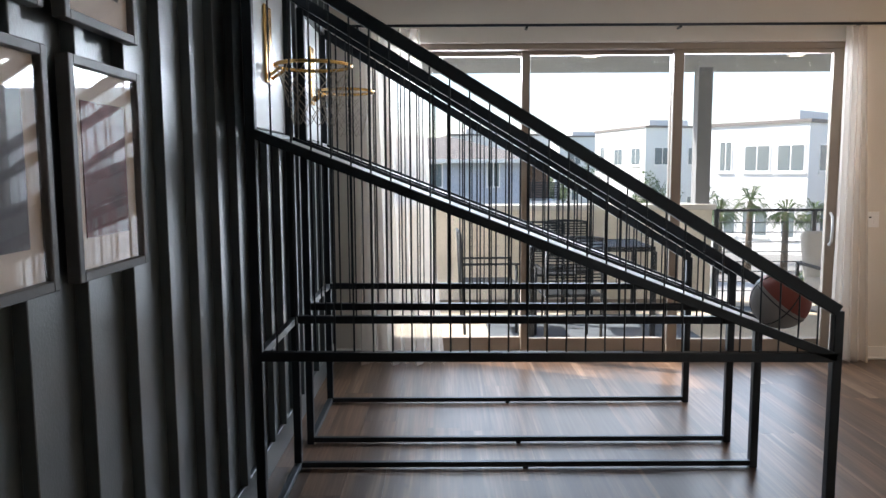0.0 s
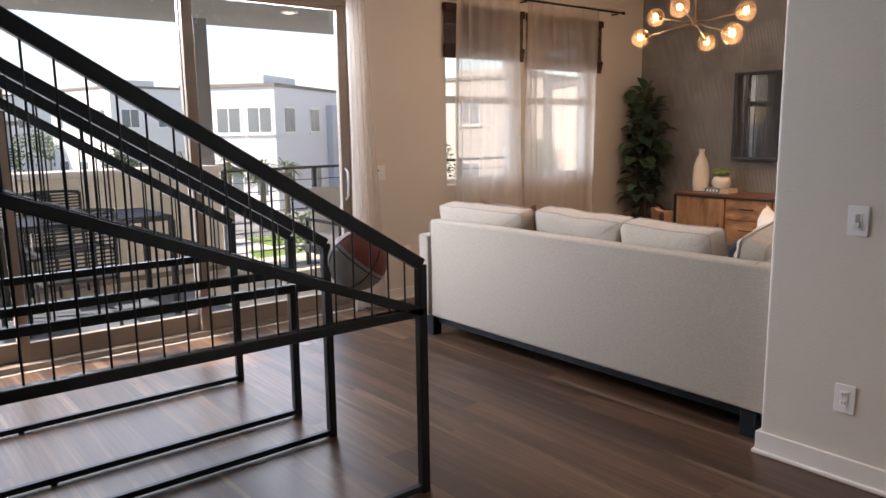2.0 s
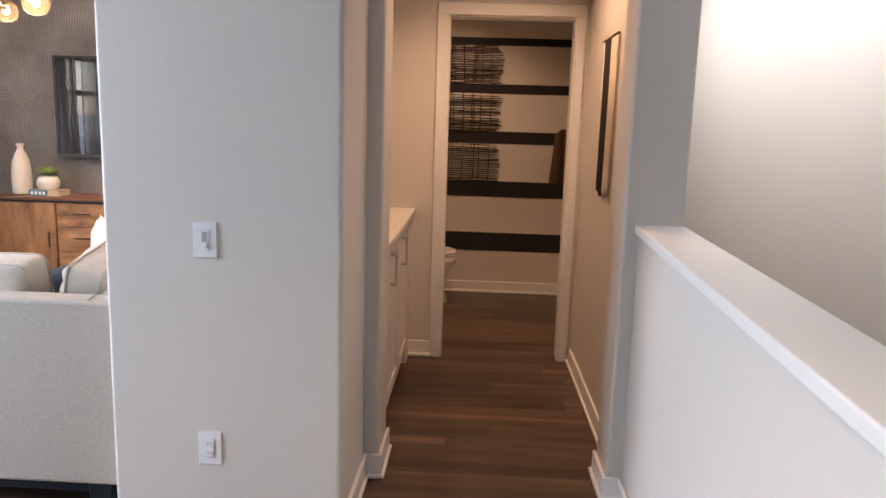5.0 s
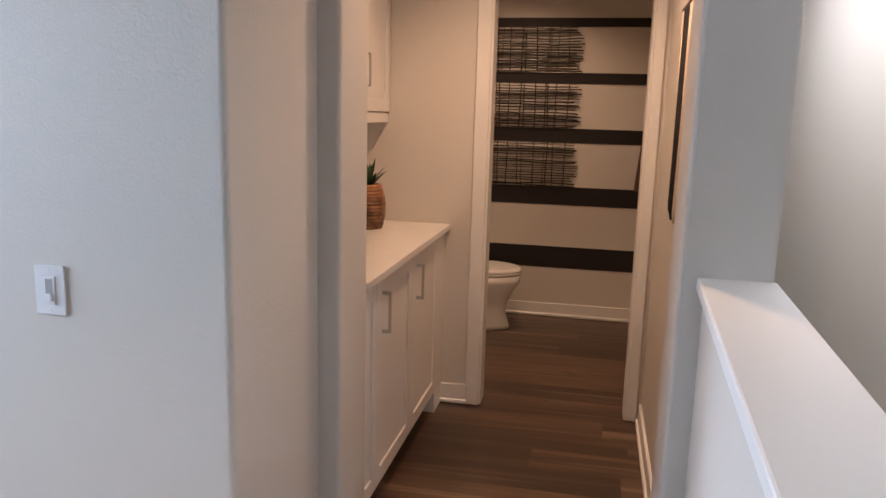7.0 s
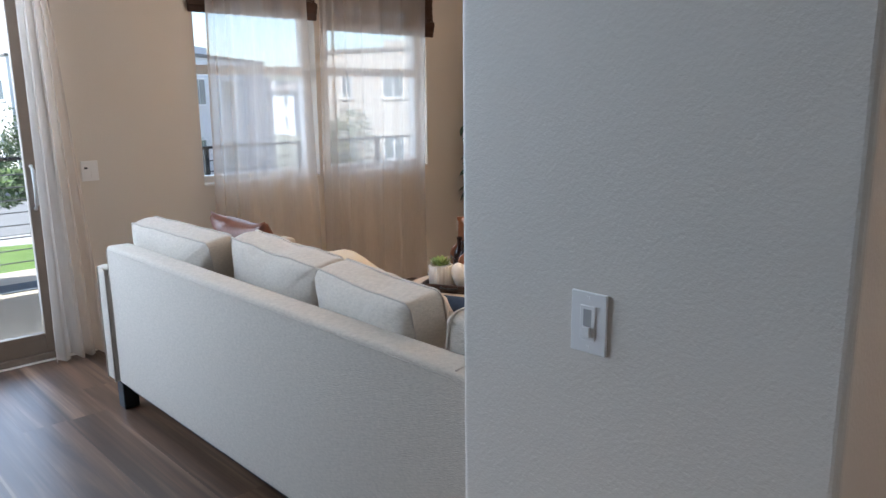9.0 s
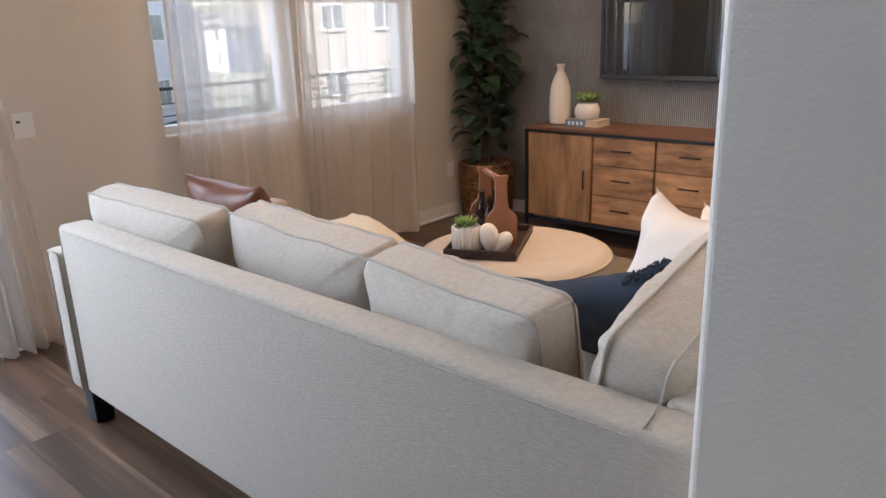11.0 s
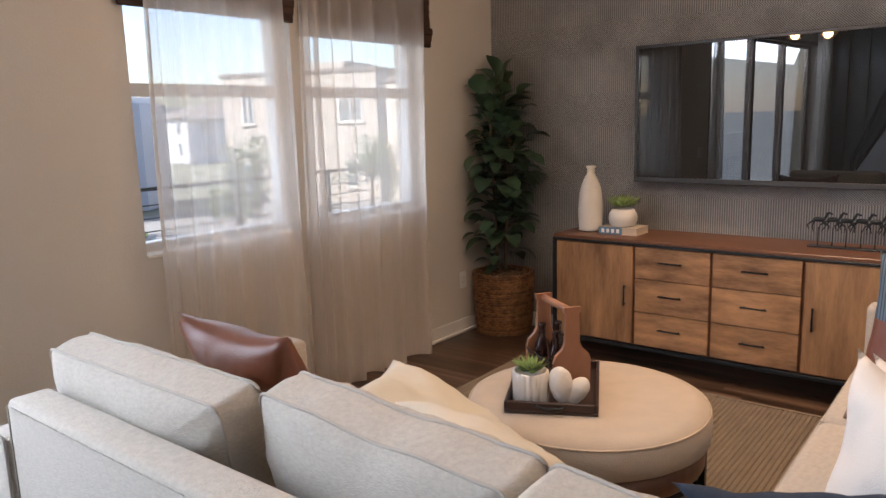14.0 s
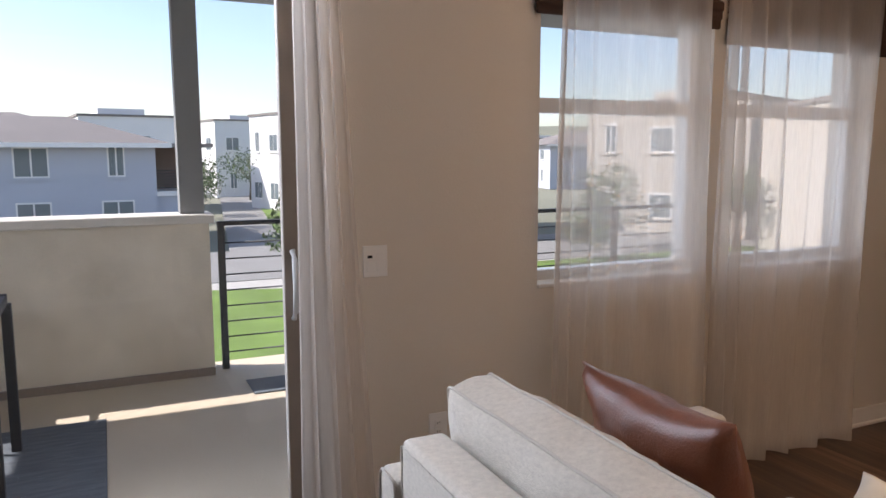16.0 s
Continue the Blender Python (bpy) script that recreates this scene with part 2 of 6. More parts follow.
BULB = glow("lamp_bulb", (1.0, 0.66, 0.36), 14.0)
AMBER = glass("amber_globe_glass", (0.97, 0.76, 0.50), ior=1.6, haze=0.025)
# darkened copy of STUCCO: the balcony's shade is put into its colour
STUCCO_SHADE = mat("shaded_stucco", (0.19, 0.195, 0.20), 0.9, var=0.08, scale=2, fine=70, bump=0.5)
CAP = mat("parapet_cap", (0.66, 0.63, 0.58), 0.8, var=0.06, scale=3, fine=80, bump=0.3)
DARKMETAL = mat("patio_metal", (0.030, 0.034, 0.038), 0.5, 0.3, var=0.2, scale=8, fine=120, bump=0.1)
PATIORUG = mat("patio_rug", (0.12, 0.14, 0.16), 0.95, var=0.35, scale=7, fine=70, bump=0.6, stretch=(1, 6, 1))
CUSHION_OUT = mat("patio_cushion", (0.55, 0.52, 0.47), 0.9, var=0.08, scale=8, fine=200, bump=0.4)
LAWN = mat("lawn_grass", (0.12, 0.19, 0.03), 0.95, var=0.35, scale=0.8, fine=20, bump=0.6)
ASPHALT = mat("asphalt", (0.22, 0.215, 0.20), 0.9, var=0.15, scale=0.3, fine=30, bump=0.4)
WALK = mat("pale_paving", (0.42, 0.40, 0.36), 0.9, var=0.1, scale=0.6, fine=30, bump=0.3)
GROUND = mat("far_ground", (0.20, 0.20, 0.14), 0.95, var=0.35, scale=0.03, fine=0.6, bump=0.2)
HWHITE = mat("house_white_stucco", (0.70, 0.69, 0.67), 0.9, var=0.05, scale=0.4, fine=20, bump=0.3)
HGREY = mat("house_grey_stucco", (0.46, 0.48, 0.53), 0.9, var=0.05, scale=0.4, fine=20, bump=0.3)
HTAN = mat("house_tan_stucco", (0.44, 0.40, 0.34), 0.9, var=0.06, scale=0.4, fine=20, bump=0.3)
ROOF = mat("flat_tile_roof", (0.19, 0.17, 0.155), 0.85, var=0.2, scale=0.6, fine=8, bump=0.5)
HBRICK = mat("brown_brick", (0.17, 0.11, 0.08), 0.9, var=0.3, scale=4, fine=30, bump=0.4)
HGLASS = mat("far_window_glass", (0.15, 0.18, 0.19), 0.12, var=0.15, scale=0.6, fine=5, bump=0.0)
TREELEAF = mat("tree_leaf", (0.060, 0.092, 0.026), 0.7, var=0.4, scale=0.9, fine=12, bump=0.2, rnd=0.7, island=True)
TRUNK = mat("tree_bark", (0.10, 0.075, 0.055), 0.9, var=0.3, scale=5, fine=40, bump=0.7)


def chevron(m):
    """Fine ribbed weave in zigzag bands on the grasscloth."""
    n, l, b = nodes_of(m)
    geo, sep = n.new("ShaderNodeNewGeometry"), n.new("ShaderNodeSeparateXYZ")
    l.new(geo.outputs["Position"], sep.inputs[0])

    def op(kind, a, b2):
        k = n.new("ShaderNodeMath")
        k.operation = kind
        for i, v in enumerate((a, b2)):
            if isinstance(v, (int, float)):
                k.inputs[i].default_value = v
            else:
                l.new(v, k.inputs[i])
        return k.outputs[0]
    zig = op('PINGPONG', sep.outputs[2], 0.075)
    wide = n.new("ShaderNodeTexNoise")
    wide.inputs["Scale"].default_value = 3.0
    l.new(geo.outputs["Position"], wide.inputs["Vector"])
    amount = op('MULTIPLY', zig, op('GREATER_THAN', op('PINGPONG', op('ADD', sep.outputs[2], op('MULTIPLY', wide.outputs["Fac"], 0.08)), 0.22), 0.12))
    u = op('ADD', op('ADD', sep.outputs[1], sep.outputs[0]), op('MULTIPLY', amount, 1.1))
    wave = op('SINE', op('MULTIPLY', u, 470.0), 0.0)
    bp = n.new("ShaderNodeBump")
    bp.inputs["Strength"].default_value, bp.inputs["Distance"].default_value = 0.7, 0.003
    l.new(wave, bp.inputs["Height"])
    l.new(bp.outputs[0], b.inputs["Normal"])
    old = b.inputs["Base Color"].links[0].from_socket
    mix = n.new("ShaderNodeMix")
    mix.data_type, mix.blend_type = 'RGBA', 'MULTIPLY'
    mix.inputs[0].default_value = 1.0
    ramp = n.new("ShaderNodeMapRange")
    ramp.inputs[1].default_value, ramp.inputs[3].default_value, ramp.inputs[4].default_value = -1.0, 0.40, 1.30
    l.new(wave, ramp.inputs[0])
    l.new(old, mix.inputs[6])
    l.new(ramp.outputs[0], mix.inputs[7])
    l.new(mix.outputs[2], b.inputs["Base Color"])


chevron(GRASS_CLOTH)


def wood_plank(name):
    """Dark brown wood grain along y, with pale sapwood streaks; each plank shifted along the grain."""
    m = bpy.data.materials.new(name)
    m.use_nodes = True
    n, l, b = nodes_of(m)
    geo, info = n.new("ShaderNodeNewGeometry"), n.new("ShaderNodeObjectInfo")

    def op(kind, *args):
        k = n.new("ShaderNodeMath")
        k.operation = kind
        for i, v in enumerate(args):
            if isinstance(v, (int, float)):
                k.inputs[i].default_value = v
            else:
                l.new(v, k.inputs[i])
        return k.outputs[0]
    rnd = op('FRACT', op('ADD', info.outputs["Random"], geo.outputs["Random Per Island"]))
    shift, mv = n.new("ShaderNodeCombineXYZ"), n.new("ShaderNodeVectorMath")
    l.new(op('MULTIPLY', rnd, 37.0), shift.inputs[1])
    l.new(op('MULTIPLY', rnd, 11.0), shift.inputs[2])
    l.new(geo.outputs["Position"], mv.inputs[0])
    l.new(shift.outputs[0], mv.inputs[1])

    def tex(stretch, detail, distort):
        mp, t = n.new("ShaderNodeMapping"), n.new("ShaderNodeTexNoise")
        mp.inputs["Scale"].default_value = stretch
        l.new(mv.outputs[0], mp.inputs["Vector"])
        l.new(mp.outputs[0], t.inputs["Vector"])
        t.inputs["Scale"].default_value, t.inputs["Detail"].default_value, t.inputs["Distortion"].default_value = 1.0, detail, distort
        return t.outputs["Fac"]

    def mixed(fac, c1, c2, blend='MIX'):
        k = n.new("ShaderNodeMix")
        k.data_type, k.blend_type = 'RGBA', blend
        l.new(fac, k.inputs[0])
        for i, c in ((6, c1), (7, c2)):
            if isinstance(c, tuple):
                k.inputs[i].default_value = (*c, 1)
            else:
                l.new(c, k.inputs[i])
        return k.outputs[2]

    def span(v, lo, hi):
        k = n.new("ShaderNodeMapRange")
        k.interpolation_type = 'SMOOTHSTEP'
        k.inputs[1].default_value, k.inputs[2].default_value = lo, hi
        l.new(v, k.inputs[0])
        return k.outputs[0]
    broad = tex((9, 0.55, 1), 3, 0.6)
    grain = tex((75, 2.2, 1), 3, 0.3)
    sap = tex((13, 0.35, 1), 1, 0.3)
    knot = tex((7, 2.6, 1), 2, 1.2)
    col = mixed(span(op('ADD', broad, op('MULTIPLY', op('SUBTRACT', rnd, 0.5), 0.22)), 0.32, 0.70), (0.050, 0.029, 0.018), (0.150, 0.085, 0.050))
    col = mixed(op('MULTIPLY', span(sap, 0.60, 0.72), 0.62), col, (0.31, 0.205, 0.135))
    col = mixed(op('MULTIPLY', span(knot, 0.66, 0.76), 0.55), col, (0.030, 0.019, 0.014))
    col = mixed(op('MULTIPLY', span(grain, 0.30, 0.62), 0.42), col, (0.045, 0.028, 0.020))
    l.new(col, b.inputs["Base Color"])
    l.new(op('MULTIPLY_ADD', grain, 0.16, 0.27), b.inputs["Roughness"])
    b.inputs["Specular IOR Level"].default_value = 0.48
    bp = n.new("ShaderNodeBump")
    bp.inputs["Strength"].default_value, bp.inputs["Distance"].default_value = 0.12, 0.002
    l.new(grain, bp.inputs["Height"])
    l.new(bp.outputs[0], b.inputs["Normal"])
    return m


PLANK = wood_plank("vinyl_plank")


def ticking(name, c1, c2, freq):
    """Cloth in narrow woven stripes across y."""
    m = mat(name, c1, 0.95, var=0.15, scale=15, fine=250, bump=0.5)
    n, l, b = nodes_of(m)
    geo, sep, k, g, mix = n.new("ShaderNodeTexCoord"), n.new("ShaderNodeSeparateXYZ"), n.new("ShaderNodeMath"), n.new("ShaderNodeMath"), n.new("ShaderNodeMix")
    l.new(geo.outputs["Object"], sep.inputs[0])
    k.operation, k.inputs[1].default_value = 'MULTIPLY', freq
    l.new(sep.outputs[1], k.inputs[0])
    g.operation = 'SINE'
    l.new(k.outputs[0], g.inputs[0])
    mix.data_type = 'RGBA'
    old = b.inputs["Base Color"].links[0].from_socket
    l.new(g.outputs[0], mix.inputs[0])
    l.new(old, mix.inputs[6])
    mix.inputs[7].default_value = (*c2, 1)
    l.new(mix.outputs[2], b.inputs["Base Color"])
    return m


TICKING = ticking("blue_ticking", (0.10, 0.15, 0.20), (0.028, 0.045, 0.070), 650.0)

for m, lv in ((SCREEN, 0.7),):
    b_ = m.node_tree.nodes["Principled BSDF"]
    b_.inputs["Specular IOR Level"].default_value = lv
    b_.inputs["Coat Weight"].default_value, b_.inputs["Coat IOR"].default_value, b_.inputs["Coat Roughness"].default_value = 0.0, 1.5, 0.03
PICGLASS = glass("picture_glass", ior=1.4, gain=0.4)
ACCENT.node_tree.nodes["Principled BSDF"].inputs["Coat Roughness"].default_value = 0.28
# plastic greyed to stand in for the shade inside the dimmer slot
SLOT_SHADE = mat("slot_shade_plastic", (0.36, 0.355, 0.35), 0.5, var=0.03, scale=6, fine=90, bump=0.03)

# building blocks
ORG = {}


def thing(name, at, label, category, group="", kind=""):
    ob = new(name)
    ob.location = at
    ob.empty_display_size = 0.05
    ORG[ob.name] = Vector(at)
    return tagged(ob, label, category, group, kind)


def smooth_all(bm, on=True):
    for f in bm.faces:
        f.smooth = on


def part(name, bm, material, parent=None, label=""):
    """Links a bmesh, drawn in world metres, as one mesh under parent."""
    me = bpy.data.meshes.new(name)
    org = ORG.get(parent.name, Vector()) if parent else Vector()
    bm.transform(Matrix.Translation(-org))
    bm.to_mesh(me)
    bm.free()
    me.materials.append(material)
    ob = new(name, me)
    if parent:
        ob.parent = parent
        ORG[ob.name] = org
    if label:
        ob["label"] = label
    return ob


def solo(name, bm, material, at, label, category, kind="", group=""):
    """A thing that is one mesh, its origin at its base."""
    me = bpy.data.meshes.new(name)
    bm.transform(Matrix.Translation(-Vector(at)))
    bm.to_mesh(me)
    bm.free()
    me.materials.append(material)
    ob = new(name, me)
    ob.location = at
    ORG[ob.name] = Vector(at)
    return tagged(ob, label, category, group, kind)


def box(x0, x1, y0, y1, z0, z1, bev=0.0, bm=None, seg=1):
    own = bm is None
    b = bmesh.new()
    bmesh.ops.create_cube(b, size=1)
    b.transform(Matrix.Translation(((x0 + x1) / 2, (y0 + y1) / 2, (z0 + z1) / 2)) @ Matrix.Diagonal((abs(x1 - x0), abs(y1 - y0), abs(z1 - z0), 1)))
    if bev:
        bmesh.ops.bevel(b, geom=b.edges[:], offset=bev, segments=seg, affect='EDGES', profile=0.5)
    if own:
        return b
    return merge(bm, b)


def merge(bm, b):
    me = bpy.data.meshes.new("tmp")
    b.to_mesh(me)
    b.free()
    bm.from_mesh(me)
    bpy.data.meshes.remove(me)
    return bm


def beam(a, b, w, h=None, bev=0.0, up=(0, 0, 1)):
    """A square bar from a to b, w wide and h high."""
    a, b = Vector(a), Vector(b)
    d = b - a
    z = d.normalized()
    u = Vector(up)
    if abs(z.dot(u)) > 0.98:
        u = Vector((0, 1, 0))
    x = u.cross(z).normalized()
    y = z.cross(x)
    bm = bmesh.new()
    bmesh.ops.create_cube(bm, size=1)
    bm.transform(Matrix.Diagonal((w, h or w, d.length, 1)))
    if bev:
        bmesh.ops.bevel(bm, geom=bm.edges[:], offset=bev, segments=1, affect='EDGES')
    bm.transform(Matrix.Translation((a + b) / 2) @ Matrix((x, y, z)).transposed().to_4x4())
    return bm


def rod(a, b, r, r2=None, seg=8, caps=True):
    a, b = Vector(a), Vector(b)
    d = b - a
    bm = bmesh.new()
    bmesh.ops.create_cone(bm, cap_ends=caps, segments=seg, radius1=r, radius2=r if r2 is None else r2, depth=d.length)
    bm.transform(Matrix.Translation((a + b) / 2) @ d.to_track_quat('Z', 'Y').to_matrix().to_4x4())
    for f in bm.faces:
        f.smooth = len(f.verts) == 4
    return bm


def ball(c, r, seg=16, rings=10, scale=(1, 1, 1)):
    bm = bmesh.new()
    bmesh.ops.create_uvsphere(bm, u_segments=seg, v_segments=rings, radius=r)
    bm.transform(Matrix.Translation(c) @ Matrix.Diagonal((*scale, 1)))
    smooth_all(bm)
    return bm


def lathe(profile, c, seg=28, close=True):
    """Turns (radius, height) pairs about the upright through c."""
    bm = bmesh.new()
    rings = []
    for r, z in profile:
        rings.append([bm.verts.new((c[0] + r * math.cos(2 * math.pi * i / seg), c[1] + r * math.sin(2 * math.pi * i / seg), c[2] + z)) for i in range(seg)])
    for a, b in zip(rings, rings[1:]):
        for i in range(seg):
            f = bm.faces.new((a[i], a[(i + 1) % seg], b[(i + 1) % seg], b[i]))
            f.smooth = True
    if close:
        bm.faces.new(rings[0][::-1])
        bm.faces.new(rings[-1])
    return bm


def tube(points, r, seg=6, closed=False):
    """A round bar along a line of points."""
    bm = bmesh.new()
    pts = [Vector(p) for p in points]
    n, rings = len(pts), []
    for i, p in enumerate(pts):
        d = (pts[(i + 1) % n] - pts[i - 1]) if closed else (pts[min(i + 1, n - 1)] - pts[max(i - 1, 0)])
        d.normalize()
        u = Vector((0, 0, 1)) if abs(d.z) < 0.9 else Vector((1, 0, 0))
        x = u.cross(d).normalized()
        y = d.cross(x)
        rings.append([bm.verts.new(p + r * (math.cos(2 * math.pi * k / seg) * x + math.sin(2 * math.pi * k / seg) * y)) for k in range(seg)])
    for i in range(n if closed else n - 1):
        a, b = rings[i], rings[(i + 1) % n]
        for k in range(seg):
            bm.faces.new((a[k], a[(k + 1) % seg], b[(k + 1) % seg], b[k])).smooth = True
    if not closed:
        bm.faces.new(rings[0][::-1])
        bm.faces.new(rings[-1])
    return bm


def grid_surface(fn, nu, nv):
    """A sheet of nu x nv quads through fn(u, v), u and v from 0 to 1."""
    bm = bmesh.new()
    v = [[bm.verts.new(fn(i / nu, j / nv)) for j in range(nv + 1)] for i in range(nu + 1)]
    for i in range(nu):
        for j in range(nv):
            bm.faces.new((v[i][j], v[i + 1][j], v[i + 1][j + 1], v[i][j + 1])).smooth = True
    return bm


def structure(name, bm, material, label=""):
    ob = part(name, bm, material)
    return tagged(ob, label, "", "", "structure")

# large structure
W, E_, N = 0.46, 7.84, 7.49          # inner faces of west, east and north walls
H = 2.69                             # ceiling height
SL0, SL1, SLT = 0.80, 4.29, 2.34     # sliding door opening
WN0, WN1, WNB, WNT = 5.15, 7.08, 0.90, 2.30   # window opening
DEEP = 7.72                          # outer face of the north wall

b = box(W - 0.15, SL0, N, DEEP, -0.3, H)
box(SL0, SL1, N, DEEP, SLT, H, bm=b)
box(SL1, WN0, N, DEEP, -0.3, H, bm=b)
box(WN0, WN1, N, DEEP, -0.3, WNB, bm=b)
box(WN0, WN1, N, DEEP, WNT, H, bm=b)
box(WN1, 8.6, N, DEEP, -0.3, H, bm=b)
box(SL0, SL1, N, DEEP, -0.3, -0.003, bm=b)
structure("wall_north", b, PAINT, "warm greige painted wall round the glass door and windows")
structure("window_mullion", box(6.03, 6.12, N - 0.004, DEEP - 0.01, WNB, WNT), PAINT, "painted wall strip between the windows")
wall_west = structure("wall_west", box(W - 0.15, W, -1.2, N, -0.3, H), ACCENT, "dark blue-black painted wall with upright battens")
structure("wall_east", box(E_, E_ + 0.12, 4.0, N, -0.3, H), GRASS_CLOTH, "dark grey woven grasscloth wall")
b = box(4.09, 4.60, 3.375, 4.136, -0.3, H, 0.014, seg=4)
box(4.60, 4.85, 3.314, 4.136, -0.3, H, 0.012, bm=b, seg=3)
box(4.85, 8.12, 3.95, 4.136, -0.3, H, bm=b)
structure("wall_hall_north", b, PAINT, "greige painted wall end and hall wall")
b = box(6.193, 6.31, 3.145, 3.95, -0.3, H)
box(6.193, 6.31, 2.42, 3.145, 2.03, H, bm=b)
box(6.193, 6.31, 2.20, 2.42, -0.3, H, bm=b)
structure("wall_bath_west", b, PAINT, "painted wall with a cased doorway")
b = box(4.50, 4.72, 2.210, 2.425, -1.8, H, 0.012, seg=3)
box(4.72, 6.193, 2.206, 2.350, -1.8, H, bm=b)
structure("wall_hall_south", b, PAINT, "painted hall wall with a thicker end beside the stairwell")
structure("wall_bath_south", box(6.31, 9.6, 2.06, 2.20, -1.8, H), PAINT)
structure("wall_stair", box(1.9, 9.6, 0.98, 1.10, -1.8, H), PAINT, "plain painted stairwell wall")
structure("wall_stair_end", box(9.6, 9.72, 0.98, 2.20, -1.8, H), PAINT)
structure("wall_bath_east", box(8.0, 8.12, 2.20, 3.95, -0.3, H), PAINT, "painted bathroom wall with broad black stripes")
structure("wall_south", box(W - 0.15, 2.0, -1.32, -1.2, -0.3, H), PAINT)
structure("wall_south_east", box(1.9, 2.02, -1.2, 0.98, -0.3, H), PAINT)
structure("ceiling", box(W - 0.15, 9.8, -1.4, DEEP, H, H + 0.15), CEIL, "plain painted ceiling")
b = box(W - 0.15, 8.2, 2.206, DEEP, -0.3, -0.012)
box(W - 0.15, 2.2, -1.32, 2.206, -0.3, -0.012, bm=b)
floor = structure("floor", b, mat("subfloor", (0.03, 0.022, 0.018), 0.8), "dark brown wood-look plank floor")
structure("stair_floor", box(2.2, 9.6, 1.1, 2.206, -1.9, -1.8), PAINT)
TURN = Matrix.Translation((4.5, 2.30, 0)) @ Matrix.Rotation(radians(-3.0), 4, 'Z') @ Matrix.Translation((-4.5, -2.30, 0))
b = box(2.10, 4.51, 2.222, 2.366, -1.8, 1.043)
box(2.10, 2.24, 1.00, 2.222, -1.8, 1.043, bm=b)
b.transform(TURN)
structure("half_wall", b, PAINT, "painted half wall beside the stairwell")
b = box(2.085, 4.51, 2.204, 2.384, 1.043, 1.075, 0.005, seg=2)
box(2.085, 2.255, 1.00, 2.204, 1.043, 1.075, 0.004, bm=b)
b.transform(TURN)
structure("half_wall_cap", b, TRIM, "white painted cap of the half wall")

# baseboards
BB = 0.10


shoe_height = [0.019]


def baseboard(x0, x1, y0, y1, m=None):
    """A flat board with a rounded shoe moulding along its foot."""
    b = box(x0, x1, y0, y1, 0, BB, 0.003)
    shoe_height[0] += 0.0003
    k = box(x0 - 0.011, x1 + 0.011, y0 - 0.011, y1 + 0.011, 0, shoe_height[0], 0.007, seg=3)
    if m:
        b.transform(m)
        k.transform(m)
    o = structure("baseboard", b, TRIM, "white painted baseboard")
    part("shoe_moulding", k, TRIM, o)
    return o


baseboard(4.076, 4.090, 3.361, 4.150)
baseboard(4.076, 4.60, 3.361, 3.375)
baseboard(4.586, 4.60, 3.300, 3.361)
baseboard(4.60, 4.864, 3.300, 3.314)
baseboard(4.09, 4.60, 4.136, 4.150)
baseboard(4.60, 7.84, 4.136, 4.150)
baseboard(7.826, 7.84, 4.15, 7.476)
baseboard(4.30, 7.84, 7.476, 7.49)
baseboard(W, SL0 - 0.01, 7.476, 7.49)
baseboard(4.486, 4.50, 2.372, 2.439)
baseboard(4.50, 4.734, 2.425, 2.439)
baseboard(4.734, 6.166, 2.350, 2.364)
baseboard(2.10, 4.49, 2.366, 2.380, TURN)
baseboard(6.179, 6.193, 3.212, 3.40)
baseboard(7.986, 8.0, 2.20, 3.95)
baseboard(6.31, 7.986, 2.20, 2.214)
tagged(structure("accent_baseboard", box(W, W + 0.022, -1.2, 7.476, 0, 0.14, 0.003), ACCENT, "dark painted baseboard"))

# battens of the accent wall
bat = box(W, W + 0.034, -0.022, 0.022, 0.14, H - 0.01, 0.002)
me = bpy.data.meshes.new("batten")
bat.to_mesh(me)
bat.free()
me.materials.append(ACCENT)
for i in range(36):
    ob = new("batten", me)
    ob.location.y = 3.515 + 0.249 * (i - 18)
    ob.parent = wall_west

# black stripes of the bathroom wall
for z, hgt in ((2.084, 0.060), (1.71, 0.075), (1.316, 0.10), (0.89, 0.13), (0.444, 0.155)):
    part("stripe", box(7.996, 8.0, 2.20, 3.95, z - hgt / 2, z + hgt / 2), STRIPE, bpy.data.objects["wall_bath_east"], "painted black stripe")

# door casing
b = box(6.178, 6.193, 3.145, 3.212, 0, 2.03, 0.003)
structure("door_casing", b, TRIM, "white door casing")
structure("door_casing", box(6.178, 6.193, 2.369, 2.42, 0, 2.03, 0.003), TRIM, "white door casing")
structure("door_casing", box(6.178, 6.193, 2.369, 3.212, 2.03, 2.097, 0.003), TRIM, "white door casing head")
b = box(6.193, 6.31, 3.135, 3.145, 0, 2.02)
box(6.193, 6.31, 2.42, 2.43, 0, 2.02, bm=b)
box(6.193, 6.31, 2.42, 3.145, 2.02, 2.03, bm=b)
structure("door_jamb", b, TRIM, "white painted door jamb")

# sliding glass door
slider = tagged(new("sliding_door_1"), "closed three-panel glass sliding door in a bronze frame", "sliding door", "", "structure")
YG = 7.60
part("frame_jamb", box(SL0, SL0 + 0.06, YG - 0.07, YG + 0.07, 0, SLT, 0.003), BRONZE, slider)
part("frame_jamb", box(SL1 - 0.07, SL1, YG - 0.07, YG + 0.07, 0, SLT, 0.003), BRONZE, slider)
part("frame_head", box(SL0 + 0.06, SL1 - 0.07, YG - 0.07, YG + 0.07, SLT - 0.045, SLT, 0.003), BRONZE, slider)
part("threshold", box(SL0 + 0.06, SL1 - 0.07, YG - 0.08, YG + 0.08, 0, 0.035, 0.003), BRONZE, slider)


